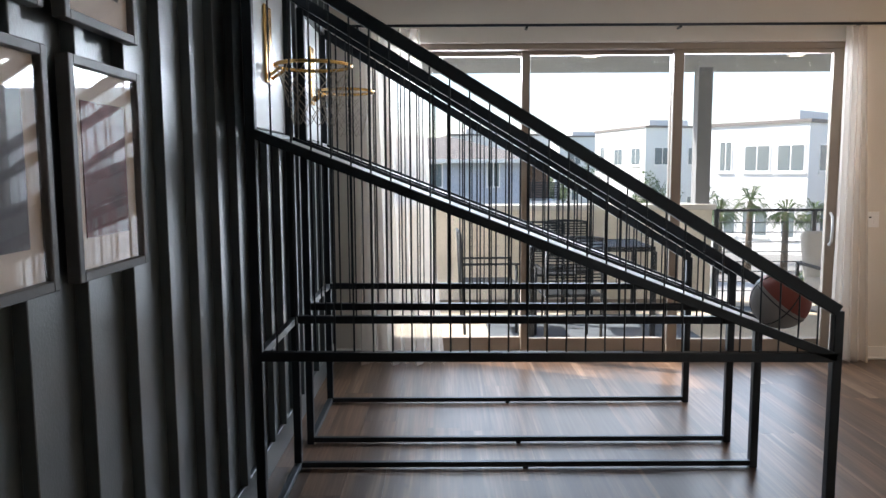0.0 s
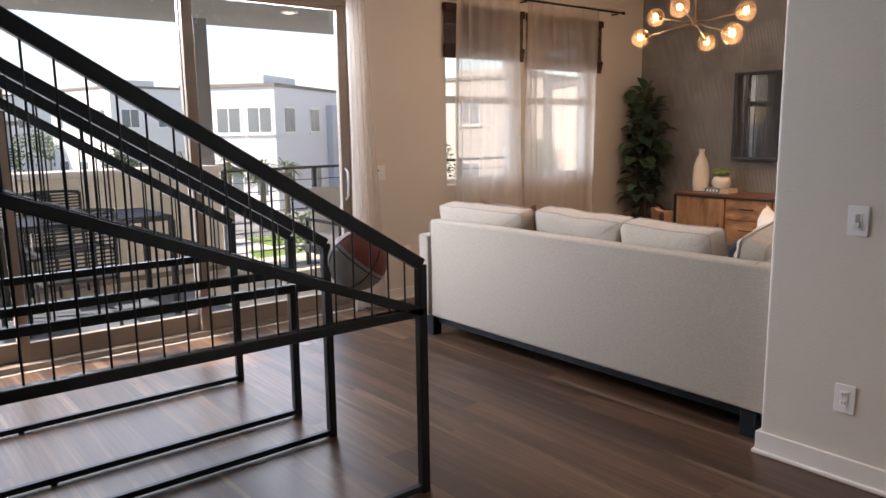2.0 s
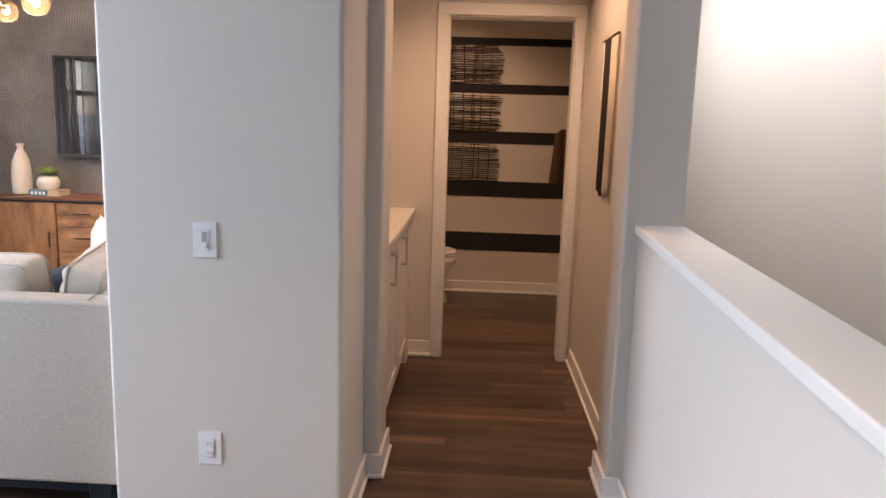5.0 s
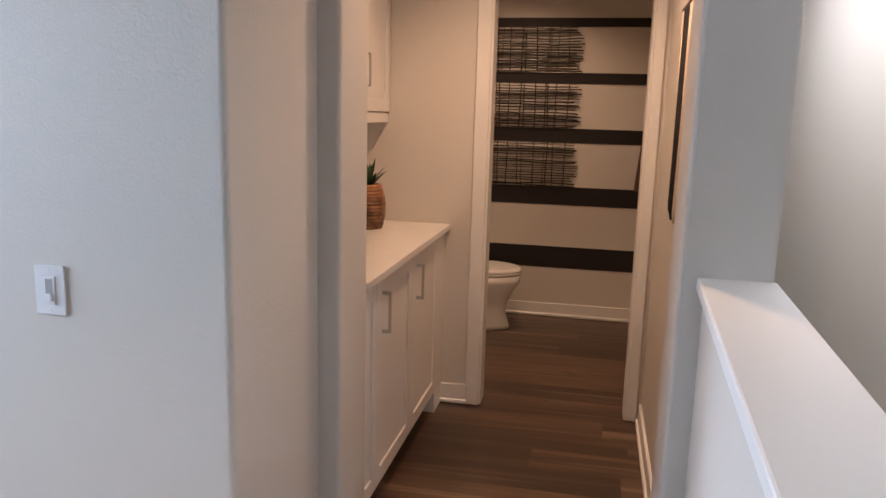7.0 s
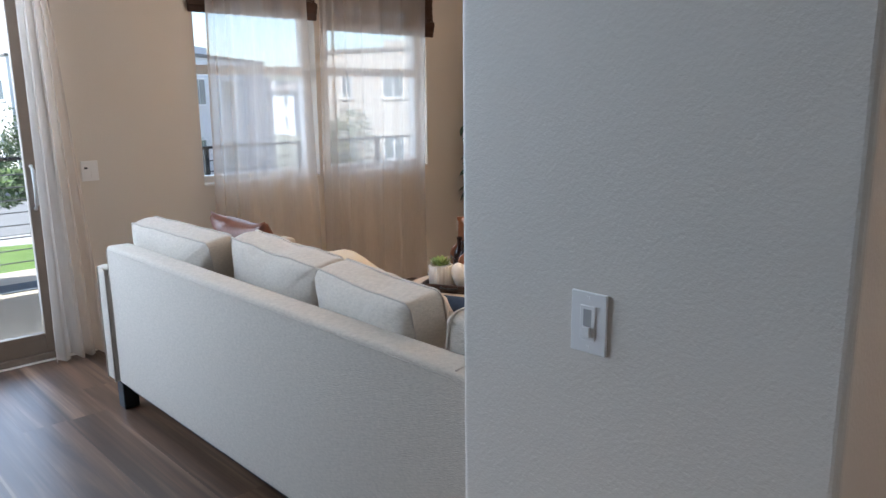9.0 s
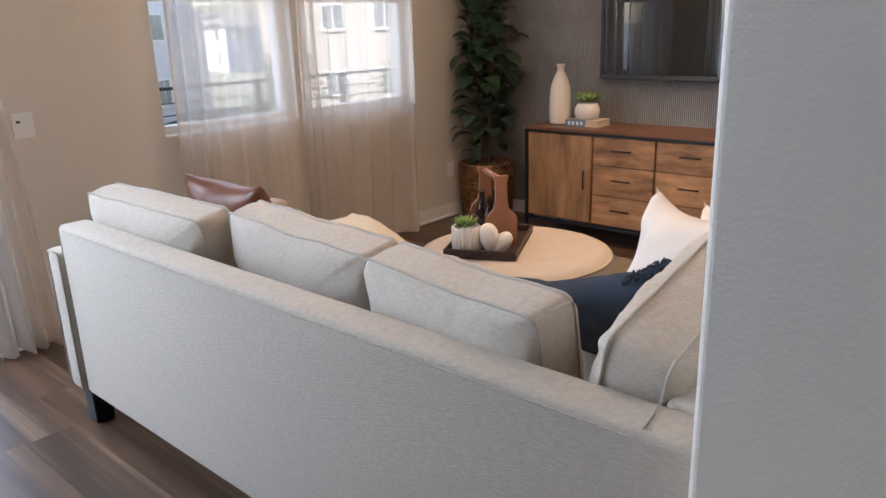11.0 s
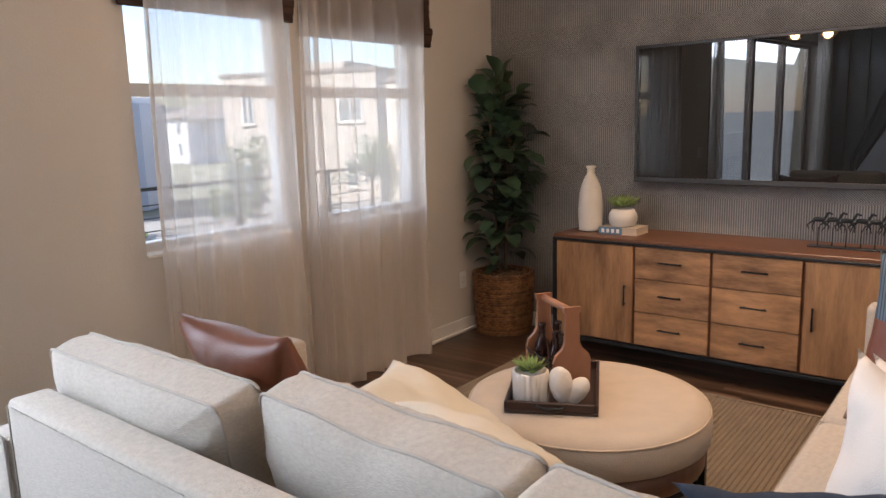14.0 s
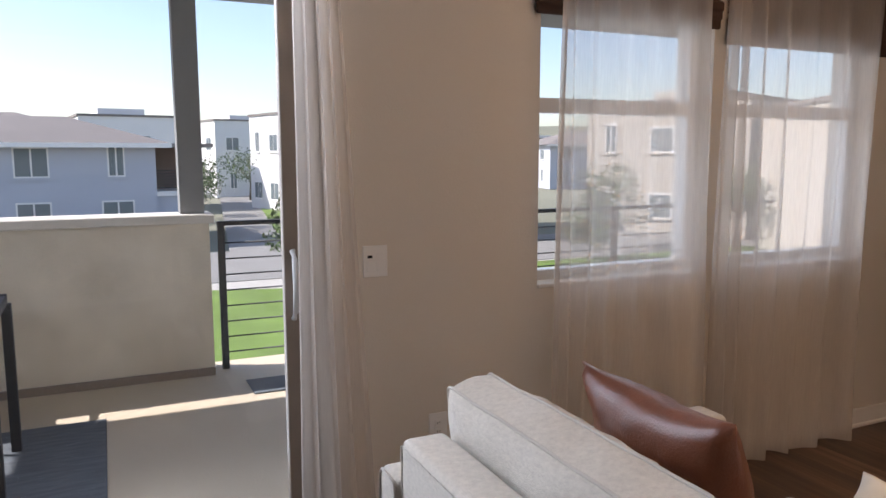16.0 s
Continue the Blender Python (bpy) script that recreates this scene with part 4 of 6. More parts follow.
part("back_frame", soft_box(SX, SX + 0.112, SY, 6.495, 0.135, ST, 0.018), FABRIC, sofa)
part("back_frame", soft_box(SX + 0.112, 6.95, SY, SY + 0.112, 0.135, ST + 0.004, 0.022), FABRIC, sofa)
part("arm", soft_box(SX - 0.012, 5.18, 6.496, 6.612, 0.135, 0.692, 0.022), FABRIC, sofa)
part("arm", soft_box(6.95, 7.05, SY, 4.98, 0.135, 0.64), FABRIC, sofa)
part("seat_base", soft_box(SX + 0.112, 5.10, SY + 0.112, 6.495, 0.135, 0.28), FABRIC, sofa)
part("seat_base", soft_box(5.10, 6.95, SY + 0.112, 4.94, 0.135, 0.28), FABRIC, sofa)
for x0, x1, y0, y1 in ((SX + 0.12, 5.13, 5.62, 6.49), (SX + 0.12, 5.13, 4.98, 5.61), (SX + 0.12, 5.13, 4.28, 4.97), (5.14, 6.04, 4.28, 4.97), (6.05, 6.945, 4.28, 4.97)):
    sc = part("seat_cushion", soft_box(x0, x1, y0, y1, 0.28, 0.455, 0.04), FABRIC, sofa)
    ringp = [(x0 + 0.006, y0 + 0.006, 0.435), (x1 - 0.006, y0 + 0.006, 0.435), (x1 - 0.006, y1 - 0.006, 0.435), (x0 + 0.006, y1 - 0.006, 0.435)]
    part("piping", tube(ringp, 0.005, 6, closed=True), PIPE, sc)
part("dust_cover", box(SX + 0.05, 5.05, SY + 0.05, 6.56, 0.085, 0.136), BLACK, sofa, "dark cloth under the frame")
for x, y in ((SX + 0.045, 6.52), (SX + 0.06, 4.25), (5.06, 6.52), (6.95, 4.26), (6.95, 4.88), (5.06, 5.0)):
    part("foot", box(x - 0.036, x + 0.036, y - 0.036, y + 0.036, 0, 0.135, 0.004), BLACK, sofa, "dark wooden block foot")
# stitched seams along the outer top edge, each stitch a short raised run
stitch = bmesh.new()
y = SY + 0.10
while y < 6.47:
    merge(stitch, tube([(SX - 0.0005, y, ST - 0.017), (SX - 0.001, y + 0.017, ST - 0.0160), (SX - 0.0005, y + 0.034, ST - 0.017)], 0.0013, 5))
    y += 0.037
part("top_stitching", stitch, PIPE, sofa)["kind"] = "stuff"
for a, c in (((SX + 0.002, 6.494, 0.15), (SX + 0.002, 6.494, ST - 0.02)), ((SX + 0.112, SY + 0.001, ST - 0.015), (6.9, SY + 0.001, ST - 0.015)), ((SX + 0.010, SY + 0.095, ST + 0.0005), (SX + 0.112, SY + 0.112, ST + 0.003))):
    part("seam", tube([a, c], 0.0028, 5), PIPE, sofa)
part("piping", tube([(SX - 0.012, 6.600, 0.14), (SX - 0.012, 6.602, 0.67), (SX - 0.011, 6.590, 0.686), (SX - 0.011, 6.515, 0.686), (SX - 0.012, 6.506, 0.675), (SX - 0.012, 6.506, 0.14)], 0.004, 6), PIPE, sofa)

LEAN = -10
PALE = "light grey-beige upholstered back cushion with piped edges"
back_cushion(pose(4.422, 6.195, 0.668, 0, 0, 90) @ pose(0, 0, 0, LEAN, 0, 0), 0.785, 0.44, 0.112, 7.3, PALE + " beside the arm")
back_cushion(pose(4.480, 5.430, 0.682, 0, 0, 86.3) @ pose(0, 0, 0, LEAN, -1, 0), 0.685, 0.44, 0.108, 14.6, PALE + " in the middle")
back_cushion(pose(4.411, 4.796, 0.676, 0, 0, 81.7) @ pose(0, 0, 0, LEAN, 0, 0), 0.585, 0.44, 0.110, 21.9, PALE + " near the corner")
back_cushion(pose(4.635, 4.378, 0.690, 0, 0, 180) @ pose(0, 0, 0, -12, 7, 3), 0.66, 0.47, 0.118, 29.2, PALE + ", tilted in the corner")
back_cushion(pose(5.455, 4.385, 0.690, 0, 0, 180) @ pose(0, 0, 0, -14, 2, 0), 0.90, 0.46, 0.115, 36.5, PALE)
back_cushion(pose(6.42, 4.385, 0.680, 0, 0, 180) @ pose(0, 0, 0, -14, -1, 0), 0.96, 0.45, 0.115, 43.8, PALE)

throw_pillow(pose(4.815, 6.339, 0.672, 0, 0, 90) @ pose(0, 0, 0, -18, 0, 0), 0.535, 0.44, 0.20, 2.2, LEATHER, "brown leather throw pillow with a slouched top", 0.012)
throw_pillow(pose(5.07, 5.82, 0.590, 0, 0, 24) @ pose(0, 0, 0, -62, 6, 0), 0.47, 0.47, 0.15, 4.1, CREAM, "cream linen throw pillow lying on the seat", 0.0)
throw_pillow(pose(5.00, 5.53, 0.570, 0, 0, 70) @ pose(0, 0, 0, -58, 0, 0), 0.47, 0.47, 0.15, 5.7, CREAM, "cream linen throw pillow propped on the seat", 0.0)


def pillow_frame(top_a, top_b, up, h):
    """The pose of a pillow from its two upper corners and its upward direction."""
    p, q = Vector(top_a), Vector(top_b)
    x = (q - p).normalized()
    z = (Vector(up) - x * x.dot(Vector(up))).normalized()
    m = Matrix((x, z.cross(x), z)).transposed().to_4x4()
    m.translation = (p + q) / 2 - z * h / 2
    return m


mm = pillow_frame((4.89, 5.03, 0.70), (4.776, 4.489, 0.872), (-0.55, 0.0, 0.80), 0.40)
navy = throw_pillow(mm, 0.58, 0.40, 0.15, 6.6, NAVY, "navy linen throw pillow with a frayed fringe", 0.03)
fr = bmesh.new()
rg = random.Random(9)
for k in range(130):
    u = 0.97 - 0.5 * rg.random() ** 1.3
    zt = 0.20 * (1 - 0.10 * (1 - u * u)) - 0.03 * (1 - abs(u) ** 3.6) ** 1.3
    p = mm @ Vector((u * 0.29, 0, zt - rg.uniform(0, 0.006)))
    q = mm @ Vector((u * 0.29 + rg.uniform(-0.012, 0.012), rg.uniform(-0.022, 0.022), zt + rg.uniform(0.001, 0.008)))
    e = q + Vector((rg.uniform(-0.014, 0.014), rg.uniform(-0.014, 0.014), -rg.uniform(0.002, 0.014)))
    merge(fr, tube([p, q, e], 0.0022, 4))
part("fringe", fr, NAVY, navy, "frayed fringe")["kind"] = "stuff"
throw_pillow(pose(5.085, 4.565, 0.690, 0, 0, 62) @ pose(0, 0, 0, 15, 3, 0), 0.48, 0.54, 0.26, 7.7, LINEN, "white linen throw pillow with pointed corners", 0.035)
throw_pillow(pose(5.52, 4.56, 0.645, 0, 0, 60) @ pose(0, 0, 0, 12, 16, 0), 0.46, 0.47, 0.19, 8.8, LINEN, "white linen throw pillow with a slouched top", 0.05)
# two-tone pillow: ticking above, leather below
mm = pose(6.045, 4.60, 0.725, 0, 0, 68) @ pose(0, 0, 0, 14, 0, 0)
tt = thing("throw_pillow", mm.translation, "blue ticking and brown leather throw pillow against the cushions", "pillow", "throw pillows")
for name, keep, material in (("ticking_half", lambda z: z > 0.055, TICKING), ("leather_half", lambda z: z <= 0.055, LEATHER)):
    b = throw_mesh(0.60, 0.58, 0.18, 3.9, 0.09, 26)
    bmesh.ops.delete(b, geom=[f for f in b.faces if not keep(f.calc_center_median().z)], context='FACES')
    b.transform(mm)
    part(name, b, material, tt)
throw_pillow(pose(6.78, 4.62, 0.64, 16, 0, 72), 0.48, 0.48, 0.15, 1.9, NAVY, "dark navy throw pillow at the sofa arm", 0.05)

# rug
rug = thing("jute_rug", (6.1, 5.8, 0), "natural woven jute rug under the ottoman", "rug")
b = bmesh.new()
rg = random.Random(2)
y = 4.95
while y < 6.86:
    a = rg.uniform(-0.006, 0.006)
    box(5.15 + a, 7.17 + a, y, y + 0.021, 0, 0.009, 0.004, bm=b)
    y += 0.0225
part("weave", b, JUTE, rug, "rows of braided jute")
part("binding", box(5.13, 5.15, 4.94, 6.87, 0, 0.010, 0.003), JUTE, rug)
part("binding", box(7.175, 7.195, 4.94, 6.87, 0, 0.010, 0.003), JUTE, rug)

# ottoman
OC = Vector((5.875, 5.735, 0))
ott = thing("round_ottoman", OC, "round cream upholstered ottoman on a wooden ring with black legs", "ottoman")
part("cushion", lathe([(0.02, 0.285), (0.43, 0.285), (0.448, 0.298), (0.455, 0.335), (0.452, 0.385), (0.438, 0.411), (0.39, 0.423), (0.25, 0.430), (0.02, 0.432)], OC, 56), mat("ottoman_fabric", (0.54, 0.46, 0.37), 0.92, var=0.08, scale=12, fine=260, bump=0.7), ott)
part("piping", tube([OC + Vector((0.446 * math.cos(k * math.pi / 32), 0.446 * math.sin(k * math.pi / 32), 0.402)) for k in range(64)], 0.004, 6, closed=True), YARN, ott)
part("wood_ring", lathe([(0.36, 0.20), (0.425, 0.20), (0.432, 0.21), (0.432, 0.280), (0.36, 0.285)], OC, 48), DARKWOOD, ott, "dark wooden ring")
for k in range(4):
    a = math.pi / 4 + k * math.pi / 2 - 0.35
    p = OC + Vector((0.425 * math.cos(a), 0.425 * math.sin(a), 0.01))
    part("leg", beam(p, p + Vector((0, 0, 0.27)), 0.024, bev=0.002), BLACK, ott, "black metal leg")
    q = OC + Vector((0.425 * math.cos(a + math.pi / 2), 0.425 * math.sin(a + math.pi / 2), 0.09))
    part("stretcher", beam(p + Vector((0, 0, 0.08)), q, 0.014), BLACK, ott)

# tray with its things
TA = radians(26)
TM = pose(5.83, 5.845, 0.432, 0, 0, 26)
tray = thing("serving_tray", TM.translation, "dark brown leather serving tray with low rims on the ottoman", "tray")
def tpart(name, b, material, parent, label=""):
    b.transform(TM)
    return part(name, b, material, parent, label)


tl, tw = 0.245, 0.165
tpart("base", box(-tl, tl, -tw, tw, 0, 0.008, 0.002), TRAYM, tray)
tpart("rim", box(-tl, tl, -tw, -tw + 0.012, 0.008, 0.042, 0.004), TRAYM, tray)
tpart("rim", box(-tl, tl, tw - 0.012, tw, 0.008, 0.042, 0.004), TRAYM, tray)
tpart("rim", box(-tl, -tl + 0.012, -tw + 0.012, tw - 0.012, 0.008, 0.042, 0.004), TRAYM, tray)
tpart("rim", box(tl - 0.012, tl, -tw + 0.012, tw - 0.012, 0.008, 0.042, 0.004), TRAYM, tray)
tpart("handle", tube([(-tl - 0.004, -0.05, 0.03), (-tl - 0.016, -0.03, 0.026), (-tl - 0.016, 0.03, 0.026), (-tl - 0.004, 0.05, 0.03)], 0.005, 6), BLACK, tray, "dark strap handle")


def fluted(profile, c, flutes, depth, seg):
    b = bmesh.new()
    rings = []
    for r, z in profile:
        rings.append([b.verts.new((c[0] + (r - depth * (0.5 + 0.5 * math.cos(flutes * 2 * math.pi * i / seg)) * (1 if r > 0.03 else 0)) * math.cos(2 * math.pi * i / seg), c[1] + (r - depth * (0.5 + 0.5 * math.cos(flutes * 2 * math.pi * i / seg)) * (1 if r > 0.03 else 0)) * math.sin(2 * math.pi * i / seg), c[2] + z)) for i in range(seg)])
    for a, d in zip(rings, rings[1:]):
        for i in range(seg):
            b.faces.new((a[i], a[(i + 1) % seg], d[(i + 1) % seg], d[i])).smooth = True
    b.faces.new(rings[0][::-1])
    b.faces.new(rings[-1])
    return b


def rosette(c, r, n, seed, up=0.6):
    """A succulent of pointed leaves."""
    b = bmesh.new()
    rg = random.Random(seed)
    for k in range(n):
        a = k * 2.39996
        f = (k + 1) / n
        L = r * (0.55 + 0.45 * f) * rg.uniform(0.85, 1.1)
        el = up * (1.35 - f)
        d = Vector((math.cos(a) * math.cos(el), math.sin(a) * math.cos(el), math.sin(el)))
        s = Vector((-math.sin(a), math.cos(a), 0)) * L * 0.17
        nrm = d.cross(s).normalized() * L * 0.07
        p = Vector(c)
        v = [b.verts.new(q) for q in (p, p + d * L * 0.55 + s, p + d * L + Vector((0, 0, 0.01)), p + d * L * 0.55 - s, p + d * L * 0.5 - nrm, p + d * L * 0.5 + nrm * 0.4)]
        for q in ((0, 1, 5), (1, 2, 5), (2, 3, 5), (3, 0, 5), (1, 0, 4), (2, 1, 4), (3, 2, 4), (0, 3, 4)):
            b.faces.new([v[i] for i in q]).smooth = True
    return b


pc = TM @ Vector((-0.155, 0.078, 0.008))
pot = thing("potted_succulent", pc, "small green succulent in a fluted white ceramic pot", "plant")
part("pot", fluted([(0.062, 0), (0.066, 0.004), (0.067, 0.118), (0.063, 0.122), (0.055, 0.118), (0.053, 0.105), (0.01, 0.105)], pc, 20, 0.006, 120), CERAMIC, pot, "fluted white ceramic pot")
part("leaves", rosette(pc + Vector((0, 0, 0.115)), 0.085, 34, 4, 0.8), SUCC, pot, "pointed green leaves")


def heart(c, right):
    """Two faceted egg lobes leaning together on their points."""
    b = bmesh.new()
    turn = math.degrees(math.atan2(right.y, right.x))
    for off, rx, rz, lean, zc in ((-0.012, 0.043, 0.073, -12, 0.070), (0.042, 0.037, 0.060, 38, 0.048)):
        q = bmesh.new()
        bmesh.ops.create_icosphere(q, subdivisions=3, radius=1)
        for v in q.verts:
            k = 1 + 0.16 * v.co.z
            v.co = Vector((v.co.x * rx * k, v.co.y * rx * 0.85 * k, v.co.z * rz))
            v.co += 0.0025 * noise.noise_vector(v.co * 60)
        q.transform(Matrix.Translation(c + right * off + Vector((0, 0, zc))) @ pose(0, 0, 0, 0, lean, turn) @ Matrix.Identity(4))
        merge(b, q)
    return b


hc = TM @ Vector((-0.165, -0.045, 0.008))
solo("ceramic_heart", heart(hc, Vector((0.62, -0.785, 0))), CERAMIC, hc, "glossy white faceted ceramic heart ornament on the tray", "ornament")

# wooden bottle carrier with three bottles
cc = TM @ Vector((0.045, -0.005, 0.008))
CM = Matrix.Translation(cc) @ pose(0, 0, 0, 0, 0, math.degrees(TA) + 30)
car = thing("bottle_carrier", cc, "wooden bottle carrier with a dowel handle and wire sides", "carrier")


def cpart(name, b, material, parent, label=""):
    b.transform(CM)
    return part(name, b, material, parent, label)


def paddle(x):
    b = bmesh.new()
    prof = [(0.072, 0.0), (0.075, 0.13), (0.066, 0.155), (0.040, 0.178), (0.030, 0.20), (0.026, 0.31), (0.034, 0.318), (0.034, 0.335)]
    loop = [(y, z) for y, z in prof] + [(-y, z) for y, z in reversed(prof)]
    f = [b.verts.new((x - 0.008, y, z)) for y, z in loop]
    g = [b.verts.new((x + 0.008, y, z)) for y, z in loop]
    b.faces.new(f[::-1])
    b.faces.new(g)
    for i in range(len(loop)):
        j = (i + 1) % len(loop)
        b.faces.new((f[i], f[j], g[j], g[i]))
    return b


cpart("end_board", paddle(-0.12), WALNUT, car)
cpart("end_board", paddle(0.12), WALNUT, car)
cpart("base_board", box(-0.12, 0.12, -0.07, 0.07, 0, 0.014), WALNUT, car)
cpart("handle", rod((-0.12, 0, 0.318), (0.12, 0, 0.318), 0.014, seg=14), WALNUT, car)
for z in (0.05, 0.12):
    for y in (-0.074, 0.074):
        cpart("wire", rod((-0.125, y, z), (0.125, y, z), 0.0025, seg=6), BLACK, car, "thin black wire")
for y in (-0.074, 0.074):
    cpart("wire", rod((-0.125, y, 0.05), (0.125, y, 0.12), 0.0025, seg=6), BLACK, car, "thin black wire")
for x, y in ((-0.06, 0.034), (0.06, 0.034), (-0.06, -0.034), (0.06, -0.034)):
    bpos = CM @ Vector((x, y, 0.014))
    bt = thing("bottle", bpos, "dark brown glass bottle standing in the carrier", "bottle", "bottles in the carrier")
    part("glass", lathe([(0.028, 0), (0.031, 0.004), (0.031, 0.115), (0.028, 0.135), (0.014, 0.165), (0.0125, 0.205), (0.015, 0.208), (0.015, 0.216), (0.012, 0.218)], bpos, 20), BOTTLE, bt)
    part("label", lathe([(0.0315, 0.03), (0.0315, 0.09)], bpos, 20, close=False), TRAYM, bt, "dark paper label")

# media console
CX0, CX1, CY0, CY1 = 7.39, 7.82, 4.82, 6.745
con = thing("media_console", ((CX0 + CX1) / 2, (CY0 + CY1) / 2, 0), "wooden media console with drawers, doors and a black metal frame", "cabinet")
part("body", box(CX0 + 0.02, CX1, CY0 + 0.012, CY1 - 0.012, 0.13, 0.725, 0.003), DARKWOOD, con)
part("top", box(CX0, CX1, CY0, CY1, 0.735, 0.755, 0.003), DARKWOOD, con, "dark wooden top")
part("top_edge", box(CX0 - 0.004, CX0 + 0.02, CY0 - 0.004, CY1 + 0.004, 0.722, 0.735, 0.002), BLACK, con)
for y in (CY0 - 0.004, CY1 + 0.004 - 0.02):
    for x in (CX0 - 0.004, CX1 - 0.02):
        part("leg", box(x, x + 0.02, y, y + 0.02, 0, 0.735, 0.002), BLACK, con, "black metal leg")
    part("side_rail", box(CX0 + 0.016, CX1 - 0.02, y, y + 0.02, 0.11, 0.13, 0.002), BLACK, con)
part("front_rail", box(CX0 - 0.004, CX0 + 0.016, CY0 + 0.016, CY1 - 0.016, 0.11, 0.13, 0.002), BLACK, con)


def front(y0, y1, z0, z1, kind, hy=None):
    o = part("door" if kind == "door" else "drawer", box(CX0 + 0.002, CX0 + 0.022, y0, y1, z0, z1, 0.002), ACACIA_UPRIGHT if kind == "door" else ACACIA, con)
    yc, zc = (y0 + y1) / 2, (z0 + z1) / 2 + (0.012 if kind != "door" else 0)
    if kind == "door":
        b = rod((CX0 - 0.022, hy, zc - 0.06), (CX0 - 0.022, hy, zc + 0.06), 0.005, seg=8)
        for s in (-0.05, 0.05):
            merge(b, rod((CX0 - 0.022, hy, zc + s), (CX0 + 0.004, hy, zc + s), 0.004, seg=6))
    else:
        b = rod((CX0 - 0.022, yc - 0.065, zc), (CX0 - 0.022, yc + 0.065, zc), 0.005, seg=8)
        for s in (-0.05, 0.05):
            merge(b, rod((CX0 - 0.022, yc + s, zc), (CX0 + 0.004, yc + s, zc), 0.004, seg=6))
    part("handle", b, BLACK, o, "black bar handle")


front(6.228, 6.722, 0.14, 0.715, "door", 6.27)
front(CY0 + 0.022, 5.315, 0.14, 0.715, "door", 5.27)
for y0, y1 in ((5.787, 6.212), (5.330, 5.772)):
    for z0, z1 in ((0.535, 0.715), (0.338, 0.529), (0.14, 0.332)):
        front(y0, y1, z0, z1, "drawer")

# television
tv = thing("television", (7.78, 5.69, 1.05), "large flat television with a grey bezel on the grasscloth wall", "television")
T0, T1, Z0, Z1 = 5.0, 6.387, 1.053, 1.862
part("housing", box(7.735, 7.80, T0 + 0.02, T1 - 0.02, Z0 + 0.02, Z1 - 0.02, 0.006), BLACK, tv)
part("screen", box(7.724, 7.735, T0 + 0.02, T1 - 0.02, Z0 + 0.03, Z1 - 0.02), SCREEN, tv, "dark glossy screen")
part("bezel", box(7.718, 7.738, T0, T1, Z0, Z0 + 0.03, 0.003), TVFRAME, tv)
part("bezel", box(7.718, 7.738, T0, T1, Z1 - 0.02, Z1, 0.003), TVFRAME, tv)
part("bezel", box(7.718, 7.738, T0, T0 + 0.022, Z0 + 0.03, Z1 - 0.02, 0.003), TVFRAME, tv)
part("bezel", box(7.718, 7.738, T1 - 0.022, T1, Z0 + 0.03, Z1 - 0.02, 0.003), TVFRAME, tv)
part("wall_mount", box(7.79, E_ + 0.02, 5.5, 5.9, 1.25, 1.65), BLACK, tv, "black wall mount")
tv.rotation_euler = (0, 0, radians(-2.8))

# things on the console
vp = Vector((7.60, 6.60, 0.755))
prof = [(0.045, 0)]
for k in range(25):
    z = 0.008 + 0.345 * k / 24
    r = 0.071 + 0.006 * math.sin(math.pi * z / 0.22) if z < 0.22 else 0.071 - 0.045 * ((z - 0.22) / 0.133) ** 1.6
    prof += [(r, z), (r - 0.003, z + 0.005)]
prof += [(0.024, 0.365), (0.023, 0.385), (0.030, 0.394), (0.031, 0.402), (0.023, 0.405)]
solo("ribbed_vase", lathe(prof, vp, 36), MATTE_CERAMIC, vp, "tall ribbed matte white ceramic vase on the console", "vase")
bk = Vector((7.60, 6.385, 0.755))
book = thing("stacked_book", bk, "thick book with a blue spine lying on the console", "book")
part("pages", box(7.525, 7.69, 6.265, 6.50, 0.760, 0.793), PAPER, book)
part("cover", box(7.52, 7.692, 6.262, 6.503, 0.755, 0.760), PAPER, book)
part("cover", box(7.52, 7.692, 6.262, 6.503, 0.793, 0.798), PAPER, book)
part("spine", box(7.516, 7.525, 6.355, 6.503, 0.755, 0.798), BOOKBLUE, book, "blue printed spine")
for k in range(4):
    part("spine_print", box(7.5145, 7.516, 6.37 + 0.032 * k, 6.388 + 0.032 * k, 0.765, 0.788), PLASTIC, book, "pale printed block")
pp = Vector((7.60, 6.385, 0.798))
pl = thing("potted_succulent", pp, "green succulent in a round ribbed white pot on a book", "plant")
prof = [(0.05, 0)]
for k in range(12):
    z = 0.006 + 0.095 * k / 11
    r = 0.062 + 0.026 * math.sin(math.pi * (k + 2) / 14)
    prof += [(r, z), (r - 0.004, z + 0.0045)]
prof += [(0.056, 0.108), (0.048, 0.100), (0.01, 0.095)]
part("pot", lathe(prof, pp, 32), CERAMIC, pl, "ribbed white pot")
part("leaves", rosette(pp + Vector((0, 0, 0.112)), 0.13, 46, 8, 0.85), SUCC, pl, "fleshy green leaves")

